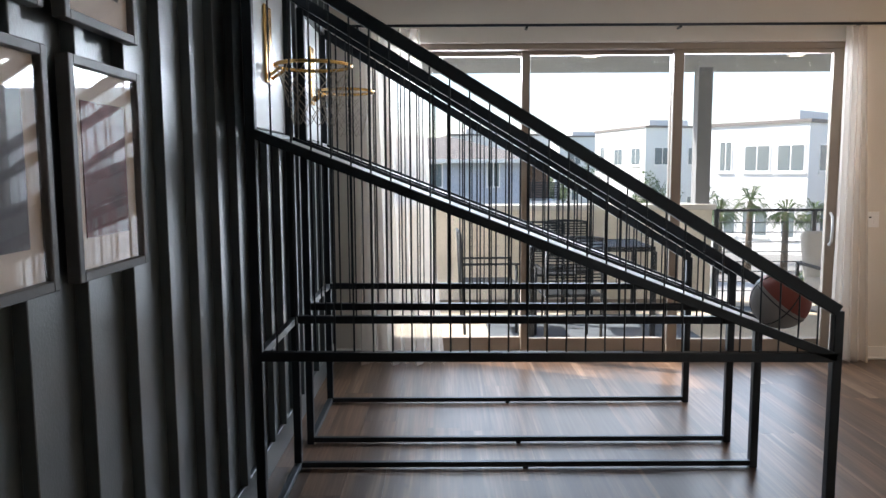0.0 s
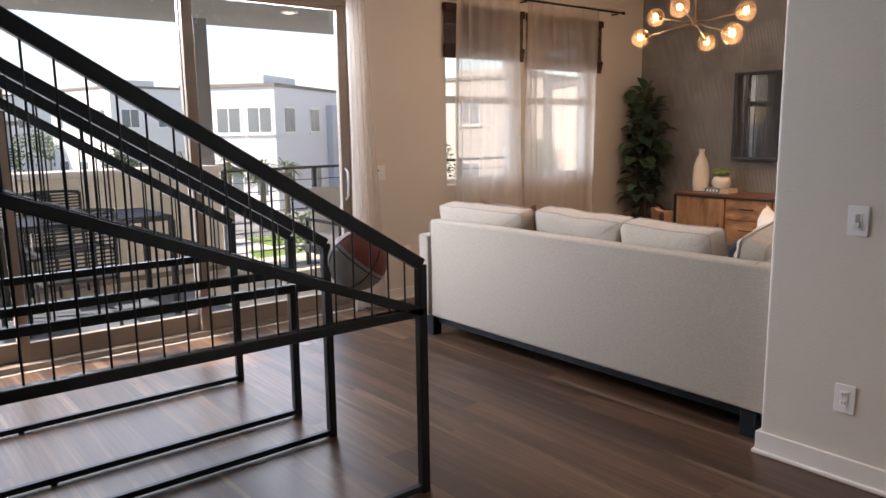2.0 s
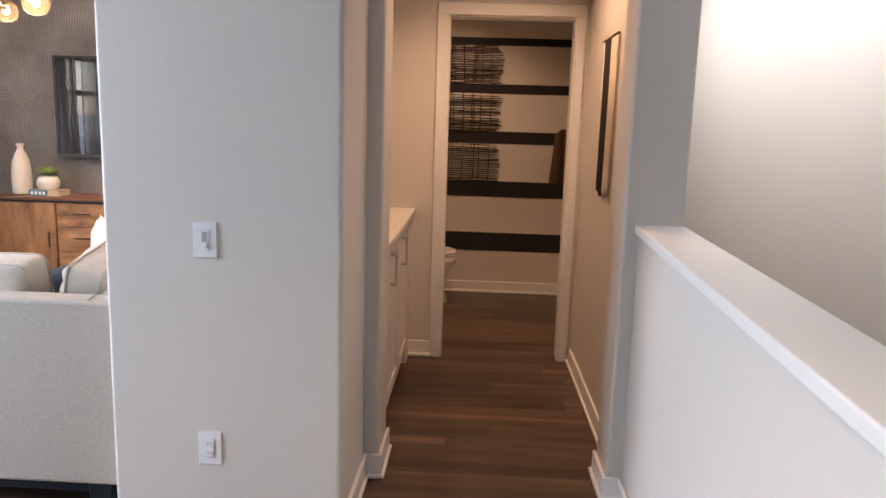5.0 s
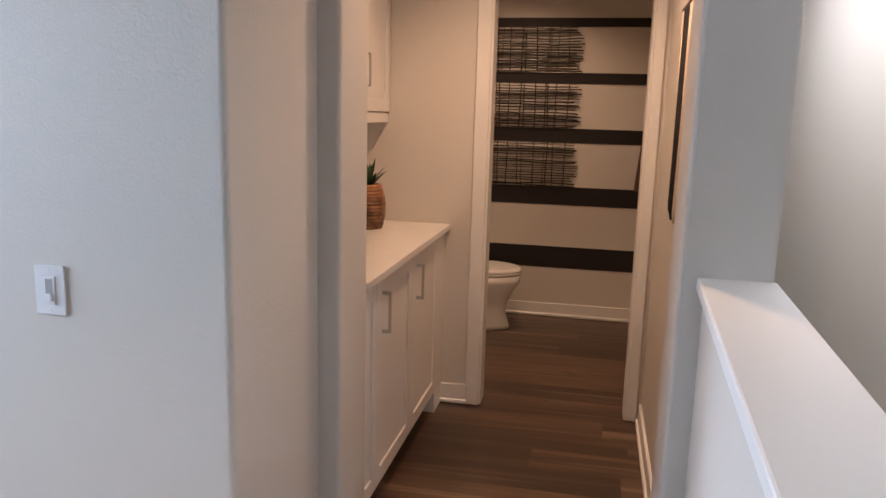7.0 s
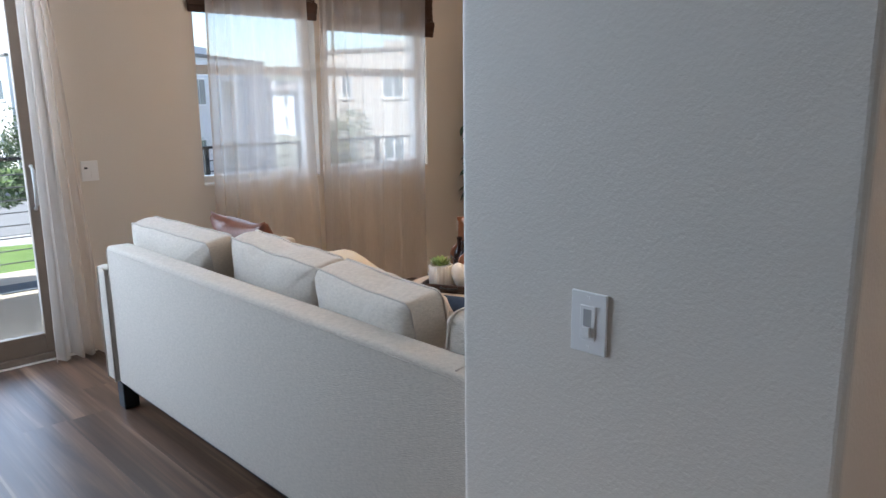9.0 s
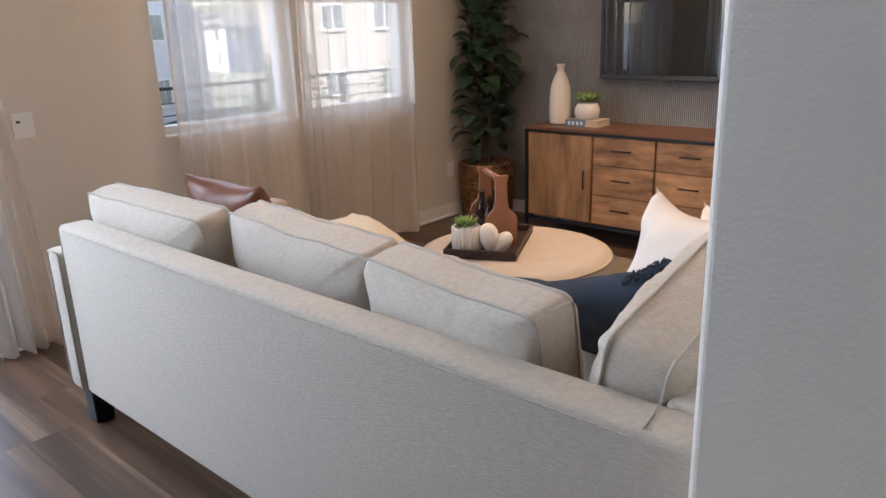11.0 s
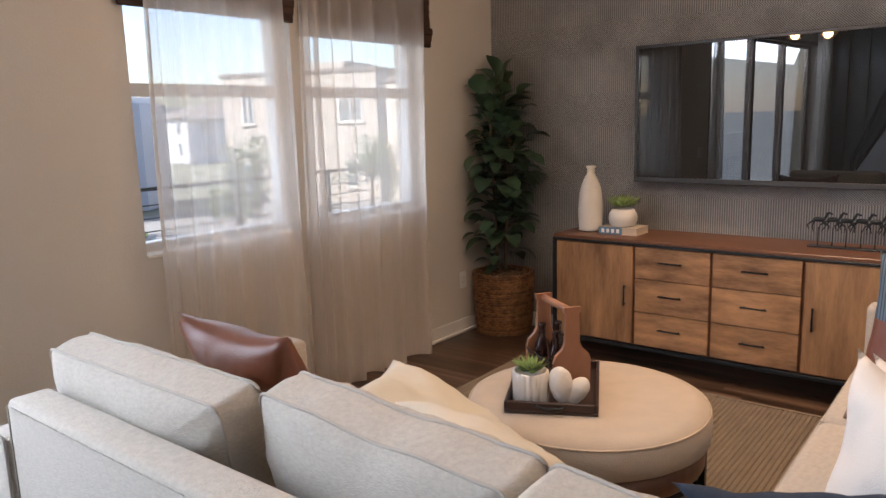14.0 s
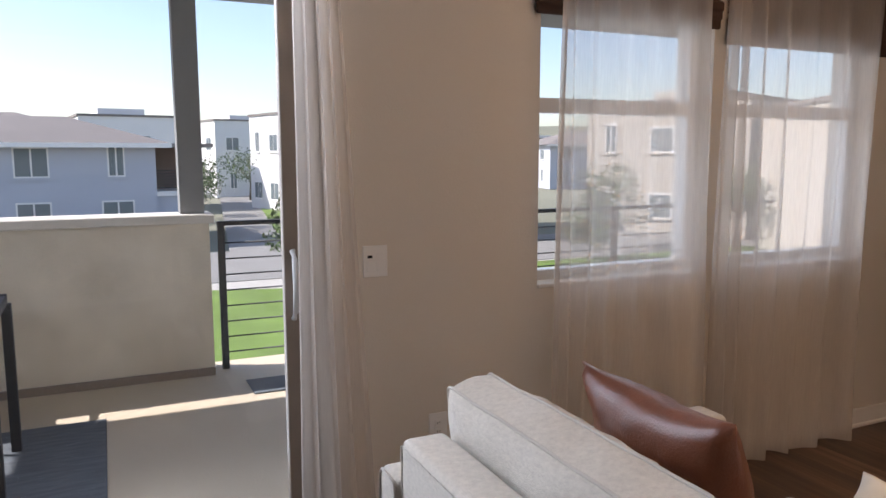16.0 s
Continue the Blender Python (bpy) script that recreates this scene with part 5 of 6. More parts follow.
# row of running horses in dark metal
st = bmesh.new()
box(7.60, 7.66, 4.96, 5.36, 0.755, 0.763, 0.002, bm=st)
rg = random.Random(6)
for k in range(6):
    y = 4.99 + 0.065 * k
    x = 7.63 + 0.008 * (-1) ** k
    merge(st, rod((x, y, 0.763), (x, y, 0.86), 0.0028, seg=6))
    merge(st, ball((x, y, 0.90), 0.018, 10, 6, (0.55, 1.7, 0.75)))
    merge(st, beam((x, y - 0.028, 0.905), (x, y - 0.045, 0.938), 0.010, 0.013))
    merge(st, beam((x, y - 0.043, 0.938), (x, y - 0.064, 0.93), 0.008, 0.009))
    for s, dz in ((-0.028, -0.05), (-0.018, -0.045), (0.022, -0.05), (0.030, -0.042)):
        p = Vector((x, y + s * 0.8, 0.893))
        q = p + Vector((0, s * rg.uniform(0.5, 1.3), dz * 0.55))
        merge(st, rod(p, q, 0.005, 0.0035, seg=5))
        merge(st, rod(q, q + Vector((0, rg.uniform(-0.02, 0.02), dz * 0.6)), 0.0032, 0.002, seg=5))
solo("horse_sculpture", st, BLACK, (7.63, 5.16, 0.755), "dark metal sculpture of running horses on a plate", "sculpture")

# floor lamp beside the console
lm = thing("floor_lamp", (7.47, 4.60, 0), "floor lamp with a cream drum shade beside the console", "lamp")
part("base", lathe([(0.12, 0), (0.12, 0.015), (0.03, 0.025), (0.012, 0.03)], (7.47, 4.60, 0), 28), BLACK, lm)
part("pole", rod((7.47, 4.60, 0.02), (7.47, 4.60, 1.5), 0.010, seg=10), BLACK, lm)
part("shade", lathe([(0.215, 1.37), (0.20, 1.64)], (7.47, 4.60, 0), 40, close=False), SHADE, lm, "cream drum shade")

# fiddle-leaf fig in a wicker planter
BC = Vector((7.625, 7.275, 0))
pln = thing("fiddle_leaf_fig", BC, "tall fiddle-leaf fig with dark leaves in a wicker planter", "plant")
b = bmesh.new()
rg = random.Random(12)
for k in range(26):
    z = 0.012 + k * 0.0162
    r0 = 0.178 + 0.022 * (k / 25) ** 0.7
    pts = []
    for q in range(72):
        a = 2 * math.pi * q / 72
        wv = 0.0100 * math.sin(a * 24 + math.pi * (k % 2))
        pts.append(BC + Vector(((r0 + wv) * math.cos(a), (r0 + wv) * math.sin(a), z + 0.002 * math.sin(a * 7 + k))))
    merge(b, tube(pts, 0.0085, 5, closed=True))
for q in range(24):
    a = 2 * math.pi * (q + 0.5) / 24
    merge(b, rod(BC + Vector((0.175 * math.cos(a), 0.175 * math.sin(a), 0)), BC + Vector((0.197 * math.cos(a), 0.197 * math.sin(a), 0.43)), 0.005, seg=5))
planter = part("planter", b, WICKER, pln, "woven brown wicker planter")
part("liner", lathe([(0.165, 0.004), (0.185, 0.40), (0.178, 0.40), (0.01, 0.395)], BC, 32), SOIL, pln, "dry brown moss")
b = bmesh.new()
for k in range(160):
    a, r = rg.uniform(0, 6.283), 0.17 * math.sqrt(rg.random())
    merge(b, ball(BC + Vector((r * math.cos(a), r * math.sin(a), 0.40 + rg.uniform(0, 0.02))), rg.uniform(0.008, 0.02), 6, 4, (1, 1, 0.6)))
part("moss", b, SOIL, pln, "dry brown moss")


def trunk_line(k):
    a = k * 2.1
    return lambda t: BC + Vector((0.03 * math.cos(a) + 0.05 * t * math.cos(a + 0.6 * t) - 0.03 * t, 0.03 * math.sin(a) + 0.05 * t * math.sin(a + 0.6 * t) - 0.02 * t, 0.39 + 1.28 * t * (1 - 0.13 * k)))


trunks = [trunk_line(k) for k in range(3)]
for k, f in enumerate(trunks):
    part("trunk", tube([f(i / 12) for i in range(13)], 0.011 - 0.002 * k, 7), BARK, pln)


def fig_leaf(b, base, d, up, L):
    """A broad wavy leaf, wider towards its tip, folded at the midrib."""
    s = d.cross(up).normalized()
    u = s.cross(d).normalized()
    rows = []
    for i in range(6):
        t = i / 5
        wid = L * 0.36 * (math.sin(math.pi * (0.10 + 0.86 * t) ** 1.25)) ** 0.75 * (1.0 if 0 < i < 5 else 0.12)
        c = base + d * L * t + u * (0.10 * L * math.sin(math.pi * t) - 0.30 * L * t * t)
        rows.append([b.verts.new(c - s * wid + u * wid * 0.30), b.verts.new(c), b.verts.new(c + s * wid + u * wid * 0.30)])
    for r0, r1 in zip(rows, rows[1:]):
        for j in range(2):
            b.faces.new((r0[j], r0[j + 1], r1[j + 1], r1[j])).smooth = True


b, stems = bmesh.new(), bmesh.new()
for k in range(300):
    f = trunks[k % 3]
    t = max(0.07, rg.uniform(0.0, 1.0) ** 0.60)
    p = f(t)
    a = rg.uniform(0, 6.283)
    el = rg.uniform(-0.35, 0.75) + (0.6 if t > 0.9 else 0)
    d = Vector((math.cos(a) * math.cos(el), math.sin(a) * math.cos(el), math.sin(el)))
    out = rg.uniform(0.03, 0.15)
    if t < 0.12:
        out *= 0.8
    q = p + d * out
    L = rg.uniform(0.10, 0.175)
    tip = q + d * L
    if tip.x > E_ - 0.02 or tip.y > N - 0.02 or q.x > E_ - 0.03 or q.y > N - 0.03:
        continue
    merge(stems, rod(p, q, 0.0025, 0.0015, seg=4))
    fig_leaf(b, q, d, (Vector((0, 0, 1)) + Vector((rg.uniform(-.3, .3), rg.uniform(-.3, .3), 0))).normalized(), L)
part("leaves", b, LEAF, pln, "broad dark green leaves")
part("leaf_stem", stems, BARK, pln)["kind"] = "stuff"

# chandelier
ch = thing("globe_chandelier", (5.9, 5.66, H), "six-globe amber glass chandelier with thin bronze arms", "chandelier")
hub = Vector((5.90, 5.66, 2.09))
part("canopy", rod((5.9, 5.66, H - 0.025), (5.9, 5.66, H), 0.06, seg=24), BRASS, ch)
part("stem", rod(hub, (5.9, 5.66, H - 0.02), 0.008, seg=10), BRASS, ch)
part("hub", ball(hub, 0.022, 14, 8), BRASS, ch)
for p in ((5.90, 6.115, 2.035), (6.05, 6.09, 2.19), (5.50, 5.53, 2.147), (5.90, 5.29, 2.125), (5.65, 5.24, 1.96), (6.25, 5.78, 1.995)):
    p = Vector(p)
    d = (p - hub).normalized()
    arm = part("arm", rod(hub, p - d * 0.055, 0.0055, seg=8), BRASS, ch)
    part("socket", rod(p - d * 0.068, p - d * 0.03, 0.014, seg=12), BRASS, arm)
    g = part("globe", ball(p, 0.066, 28, 18), AMBER, ch, "clear amber glass globe")
    g.visible_shadow = False
    part("bulb", ball(p, 0.020, 16, 10), BULB, g, "glowing warm bulb")
    lamp("chandelier_bulb_light", 'POINT', Matrix.Translation(p + Vector((0, 0, -0.03))), 2.3, WARM, size=0.03)

# built-in base cabinets with a quartz top
YF = 3.335
hx0, hx1 = 4.87, 6.19
for k, (x0, x1) in enumerate(((4.87, 5.03), (5.03, 5.53), (5.53, 6.03))):
    cab = thing("base_cabinet", ((x0 + x1) / 2, 3.6, 0), "white shaker base cabinet with a nickel bar pull", "cabinet", "hall base cabinets")
    part("body", box(x0, x1, YF + 0.02, 3.94, 0.10, 0.885, 0.002), CABWHITE, cab)
    part("toe_kick", box(x0, x1, YF + 0.085, 3.94, 0, 0.10), CABWHITE, cab)
    g, fw = 0.0025, 0.055 if k else 0.04
    door = part("door", box(x0 + g + fw, x1 - g - fw, YF + 0.008, YF + 0.02, 0.175, 0.82), CABWHITE, cab)
    for a in ((x0 + g, x0 + g + fw, 0.115, 0.875), (x1 - g - fw, x1 - g, 0.115, 0.875), (x0 + g + fw, x1 - g - fw, 0.115, 0.175), (x0 + g + fw, x1 - g - fw, 0.82, 0.875)):
        part("shaker_frame", box(a[0], a[1], YF, YF + 0.02, a[2], a[3], 0.0015), CABWHITE, door)
    if k:
        px = x0 + 0.07
        b = box(px - 0.006, px + 0.006, YF - 0.032, YF - 0.022, 0.68, 0.83, 0.002)
        box(px - 0.006, px + 0.006, YF - 0.024, YF, 0.68, 0.692, bm=b)
        box(px - 0.006, px + 0.006, YF - 0.024, YF, 0.818, 0.83, bm=b)
        part("handle", b, NICKEL, door, "square nickel bar pull")
solo("filler_strip", box(6.03, 6.192, YF + 0.004, 3.94, 0.0, 0.885), CABWHITE, (6.17, 3.4, 0), "white cabinet filler strip beside the wall", "cabinet trim")
solo("quartz_countertop", box(4.852, 6.192, 3.313, 3.948, 0.885, 0.915, 0.003), QUARTZ, (5.5, 3.6, 0.885), "white quartz countertop over the base cabinets", "countertop")
for k in range(3):
    x0, x1 = hx0 + (hx1 - hx0) * k / 3, hx0 + (hx1 - hx0) * (k + 1) / 3
    up = thing("wall_cabinet", ((x0 + x1) / 2, 3.94, 1.44), "white shaker wall cabinet above the counter", "cabinet", "hall wall cabinets")
    part("body", box(x0, x1, 3.65, 3.948, 1.44, 2.45, 0.002), CABWHITE, up)
    door = part("door", box(x0 + 0.058, x1 - 0.058, 3.638, 3.65, 1.50, 2.39), CABWHITE, up)
    for a in ((x0 + 0.003, x0 + 0.058, 1.445, 2.445), (x1 - 0.058, x1 - 0.003, 1.445, 2.445), (x0 + 0.058, x1 - 0.058, 1.445, 1.50), (x0 + 0.058, x1 - 0.058, 2.39, 2.445)):
        part("shaker_frame", box(a[0], a[1], 3.63, 3.65, a[2], a[3], 0.0015), CABWHITE, door)
    part("light_rail", box(x0, x1, 3.635, 3.66, 1.395, 1.44, 0.002), CABWHITE, up)
    part("handle", box(x0 + 0.035, x0 + 0.047, 3.60, 3.61, 1.55, 1.69, 0.002), NICKEL, door, "square nickel bar pull")
    for z in (1.55, 1.685):
        part("handle_post", box(x0 + 0.036, x0 + 0.046, 3.608, 3.63, z, z + 0.006), NICKEL, door)

# woven vase with spiky leaves
vp = Vector((5.92, 3.65, 0.915))
v = thing("woven_vase_plant", vp, "spiky green leaves in a ringed woven brown vase on the counter", "plant")
b = bmesh.new()
for k in range(13):
    z = 0.010 + k * 0.0155
    r = 0.045 + 0.030 * math.sin(math.pi * (k + 3) / 17)
    merge(b, tube([vp + Vector((r * math.cos(q * math.pi / 16), r * math.sin(q * math.pi / 16), z)) for q in range(32)], 0.009, 6, closed=True))
part("vase", b, WICKER, v, "coiled brown woven vase")
b = bmesh.new()
rg = random.Random(3)
for k in range(22):
    a, el, L = rg.uniform(0, 6.28), rg.uniform(0.5, 1.35), rg.uniform(0.07, 0.14)
    d = Vector((math.cos(a) * math.cos(el), math.sin(a) * math.cos(el), math.sin(el)))
    s = Vector((-math.sin(a), math.cos(a), 0)) * 0.010
    p = vp + Vector((0, 0, 0.19))
    q = [b.verts.new(x) for x in (p - s, p + s, p + d * L * 0.6 + s * 1.1, p + d * L, p + d * L * 0.6 - s * 1.1)]
    b.faces.new(q)
part("leaves", b, LEAF, v, "spiky green leaves")

# fringed wall hanging on the hall's south wall
wh = thing("fringed_wall_hanging", (5.37, 2.355, 1.12), "cream and black fringed yarn wall hanging on a dowel", "wall hanging")
part("dowel", rod((5.19, 2.363, 1.83), (5.56, 2.363, 1.83), 0.007, seg=10), DARKWOOD, wh)
rg = random.Random(17)
for name, material, xs in (("black_yarn", BLACKYARN, [5.35 + 0.0095 * k for k in range(18)]), ("cream_yarn", YARN, [5.20 + 0.011 * k for k in range(14)] + [5.525, 5.535])):
    b = bmesh.new()
    for x in xs:
        zb = 1.10 + 0.03 * abs(x - 5.37) / 0.2 + rg.uniform(-0.015, 0.015)
        y = 2.361 + rg.uniform(0, 0.003)
        merge(b, tube([(x, y, 1.835), (x + rg.uniform(-.002, .002), y, 1.5), (x, y + rg.uniform(-.004, .006), zb + 0.03), (x + rg.uniform(-.006, .006), y, zb)], 0.0042, 5))
        merge(b, ball((x, y, zb + 0.035), 0.007, 8, 5))
    part(name, b, material, wh)["kind"] = "stuff"

# bathroom: twig panel, towel, toilet
tg = thing("twig_wall_panel", (7.98, 3.1, 0.95), "wall panel of dark woven twigs in three rows", "wall art")
rg = random.Random(21)
for z0, z1 in ((1.755, 2.05), (1.372, 1.668), (0.962, 1.262)):
    b = bmesh.new()
    z = z0
    while z < z1:
        y0 = 2.79 + rg.uniform(-0.03, 0.025)
        k, r = rg.uniform(-.007, .007), rg.uniform(0.0026, 0.0056)
        merge(b, tube([(7.985, y0, z + rg.uniform(-.006, .006)), (7.984, y0 + 0.2, z + k), (7.985, y0 + 0.42, z - k), (7.985, 3.42, z + rg.uniform(-.006, .006))], r, 5))
        z += rg.uniform(0.014, 0.022)
    for y in (2.86, 2.94, 2.99, 3.01, 3.08, 3.16, 3.19, 3.27, 3.33, 3.35):
        merge(b, rod((7.979, y, z0 - 0.005), (7.979, y + rg.uniform(-.012, .012), z1 + 0.005), rg.uniform(0.0018, 0.004), seg=4))
    part("twig_row", b, TWIG, tg, "lattice of dark twigs")

tw = thing("hanging_towel", (7.70, 2.20, 0.98), "brown towel hanging from a hook on the bathroom wall", "towel")
part("hook", rod((7.70, 2.20, 1.37), (7.70, 2.30, 1.37), 0.008, seg=8), NICKEL, tw)
part("cloth", grid_surface(lambda u, v: (7.70 + (0.045 + 0.03 * v) * math.cos(2 * math.pi * u) * (1 + 0.25 * math.cos(10 * math.pi * u)), 2.285 + (0.06 + 0.03 * v) * math.sin(2 * math.pi * u) * (1 + 0.2 * math.cos(6 * math.pi * u)), 1.40 - 0.42 * v - 0.05 * (1 - v) * math.sin(2 * math.pi * u) ** 2), 48, 12), BROWN_CLOTH, tw)

to = thing("toilet", (7.60, 3.5, 0), "white porcelain toilet with a closed lid in the bathroom", "toilet")
TC = Vector((7.60, 3.33, 0))


def oval(profile, c):
    b = bmesh.new()
    rings = []
    for rx, ry, oy, z in profile:
        rings.append([b.verts.new((c.x + rx * math.cos(2 * math.pi * i / 32), c.y + oy + ry * math.sin(2 * math.pi * i / 32), z)) for i in range(32)])
    for p, q in zip(rings, rings[1:]):
        for i in range(32):
            b.faces.new((p[i], p[(i + 1) % 32], q[(i + 1) % 32], q[i])).smooth = True
    b.faces.new(rings[0][::-1])
    b.faces.new(rings[-1])
    return b


part("bowl", oval([(0.11, 0.24, 0.06, 0), (0.105, 0.23, 0.06, 0.03), (0.10, 0.20, 0.06, 0.14), (0.13, 0.20, 0.03, 0.23), (0.175, 0.235, 0.0, 0.33), (0.18, 0.24, 0.0, 0.385)], TC), PORCELAIN, to)
part("seat", oval([(0.18, 0.24, 0.0, 0.388), (0.185, 0.245, 0.0, 0.395), (0.185, 0.245, 0.0, 0.405)], TC), PORCELAIN, to)
part("lid", oval([(0.182, 0.242, 0.0, 0.408), (0.184, 0.244, 0.0, 0.415), (0.170, 0.228, 0.0, 0.432)], TC), PORCELAIN, to)
part("tank", box(7.40, 7.80, 3.58, 3.79, 0.38, 0.74, 0.02, seg=3), PORCELAIN, to)
part("tank_lid", box(7.39, 7.81, 3.57, 3.80, 0.74, 0.775, 0.01, seg=2), PORCELAIN, to)

# balcony
structure("deck", box(-3.0, 9.5, DEEP, 10.3, -0.35, -0.03), CONCRETE, "sand-coloured coated balcony floor")
structure("parapet", box(-3.0, 4.20, 10.0, 10.24, -0.35, 0.99), STUCCO, "stained beige stucco parapet")
structure("parapet_cap", box(-3.0, 4.23, 9.965, 10.275, 0.99, 1.05, 0.006), CAP, "pale parapet cap")
structure("parapet_base", box(-3.0, 4.20, 9.975, 10.0, -0.03, 0.02), BRONZE, "dark base strip of the parapet")
# column and soffit carry their shade in a dark stucco colour
structure("balcony_column", box(4.03, 4.18, 10.05, 10.20, 1.05, 2.5), STUCCO_SHADE, "stucco balcony column with its backlit shade in the colour")
structure("soffit", box(0.525, 9.5, DEEP, 10.47, 2.50, 2.75), STUCCO_SHADE, "stucco balcony ceiling with its shade in the colour")
for x, y in ((2.7, 9.2), (4.65, 9.2), (1.0, 9.2)):
    d = thing("recessed_light", (x, y, 2.49), "round recessed ceiling light of the balcony", "ceiling light", "balcony lights")
    part("trim_ring", lathe([(0.05, 2.488), (0.075, 2.488), (0.078, 2.50)], (x, y, 0), 28, close=False), TRIM, d)
    part("lens", rod((x, y, 2.490), (x, y, 2.500), 0.05, seg=24), glow("soffit_lens", (1.0, 0.72, 0.42), 4.0), d)

rail = thing("cable_railing", (6.5, 10.1, -0.03), "dark metal balcony railing with horizontal cables", "railing")
part("top_rail", beam((4.26, 10.1, 0.975), (9.4, 10.1, 0.975), 0.045, 0.03, bev=0.003), DARKMETAL, rail)
for x in (4.285, 5.35, 6.45, 7.55, 8.65):
    part("post", beam((x, 10.1, -0.03), (x, 10.1, 0.97), 0.045, bev=0.003), DARKMETAL, rail)
for k in range(8):
    part("cable", rod((4.28, 10.1, 0.085 + 0.108 * k), (9.4, 10.1, 0.085 + 0.108 * k), 0.0055, seg=6), DARKMETAL, rail)

# patio table and chairs
tb = thing("patio_table", (2.65, 8.75, -0.03), "dark metal slatted patio table on the balcony", "table")
for k in range(12):
    y = 8.40 + 0.055 * k
    part("slat", box(2.05, 3.13, y, y + 0.045, 0.745, 0.76, 0.002), DARKMETAL, tb)
part("apron", box(2.05, 3.13, 8.375, 8.398, 0.72, 0.765, 0.002), DARKMETAL, tb)
part("apron", box(2.05, 3.13, 9.062, 9.085, 0.72, 0.765, 0.002), DARKMETAL, tb)
for x in (2.05, 3.107):
    part("apron", box(x, x + 0.023, 8.398, 9.062, 0.71, 0.744, 0.002), DARKMETAL, tb)
    for y in (8.38, 9.04):
        part("leg", box(x - 0.005, x + 0.04, y, y + 0.045, -0.03, 0.72, 0.003), DARKMETAL, tb)


def patio_chair(m):
    at = m.translation
    c = thing("patio_chair", at, "dark metal patio chair with a slatted back", "chair", "patio chairs")

    def cp(name, b, parent, material=DARKMETAL):
        b.transform(m)
        return part(name, b, material, parent)
    cp("seat", box(-0.24, 0.24, -0.24, 0.24, 0.42, 0.445, 0.006), c)
    for x in (-0.23, 0.23):
        cp("leg", rod((x, -0.22, 0), (x, -0.22, 0.62), 0.013, seg=8), c)
        cp("leg", rod((x, 0.24, 0), (x, 0.28, 0.90), 0.013, seg=8), c)
        cp("armrest", beam((x, -0.24, 0.63), (x, 0.26, 0.63), 0.035, 0.018, bev=0.003), c)
    bk = cp("back_frame", tube([(-0.23, 0.28, 0.90), (-0.12, 0.29, 0.915), (0.12, 0.29, 0.915), (0.23, 0.28, 0.90)], 0.013, 8), c)
    for k in range(15):
        z = 0.50 + 0.027 * k
        cp("slat", box(-0.22, 0.22, 0.26 + 0.02 * (z - 0.5), 0.268 + 0.02 * (z - 0.5), z, z + 0.012), bk)


for x, y, a in ((2.35, 9.42, 5), (2.58, 9.62, -4), (2.35, 8.25, 183), (1.72, 8.75, 92)):
    patio_chair(pose(x, y, -0.03, 0, 0, a))
lc = thing("patio_lounge_chair", (5.25, 9.2, -0.03), "pale cushioned outdoor lounge chair on the balcony", "chair")
part("frame", box(4.90, 5.60, 8.85, 9.6, 0.12, 0.2, 0.01), DARKMETAL, lc)
for x in (4.92, 5.55):
    for y in (8.87, 9.55):
        part("leg", box(x, x + 0.03, y, y + 0.03, -0.03, 0.45, 0.003), DARKMETAL, lc)
    part("arm_rail", box(x, x + 0.03, 8.87, 9.58, 0.45, 0.48, 0.004), DARKMETAL, lc)
part("seat_cushion", soft_box(4.96, 5.54, 8.87, 9.5, 0.20, 0.34, 0.04), CUSHION_OUT, lc)
b = soft_box(-0.28, 0.28, -0.07, 0.07, 0, 0.5, 0.05)
b.transform(pose(5.25, 9.47, 0.30, -14, 0, 0))
part("back_cushion", b, CUSHION_OUT, lc)
solo("patio_rug", box(1.7, 3.53, 8.15, 9.36, -0.03, -0.022, 0.002), PATIORUG, (2.6, 8.7, -0.03), "faded grey-blue striped outdoor rug on the deck", "rug")
solo("door_mat", box(4.36, 5.1, 9.45, 9.75, -0.03, -0.02, 0.003), PATIORUG, (4.7, 9.6, -0.03), "small grey-blue outdoor mat on the deck", "mat")

# ground, street and lawns
GZ = -3.2
b = bmesh.new()
bmesh.ops.create_grid(b, x_segments=1, y_segments=1, size=2500)
b.transform(Matrix.Translation((0, 0, GZ - 0.05)))
structure("ground", b, GROUND, "dry open ground reaching the horizon")


def strip(name, a, c, w, z0, z1, material, label):
    """A flat band on the ground from a to c."""
    a, c = Vector((*a, 0)), Vector((*c, 0))
    d = (c - a).normalized()
    s = Vector((-d.y, d.x, 0)) * w / 2
    b = bmesh.new()
    lo = [b.verts.new((p.x, p.y, GZ + z0)) for p in (a - s, c - s, c + s, a + s)]
    hi = [b.verts.new((p.x, p.y, GZ + z1)) for p in (a - s, c - s, c + s, a + s)]
    b.faces.new(hi)
    for i in range(4):
        b.faces.new((lo[i], lo[(i + 1) % 4], hi[(i + 1) % 4], hi[i]))
    return structure(name, b, material, label)


strip("pavement", (-40, 24.5), (60, 24.5), 27, -0.05, 0.10, WALK, "pale concrete paving beneath the balcony")
strip("road", (13, 38), (34, 200), 9, 0.0, 0.02 + 0.1, ASPHALT, "asphalt street running away between the houses")
strip("road", (-60, 36), (80, 36), 8.5, -0.02, 0.125, ASPHALT, "asphalt cross street")
strip("lawn", (4.6, 15), (8.6, 29.5), 4.0, 0.05, 0.16, LAWN, "bright green lawn beneath the railing")
strip("lawn", (10.6, 17), (13.6, 28), 1.8, 0.05, 0.16, LAWN, "bright green lawn strip")
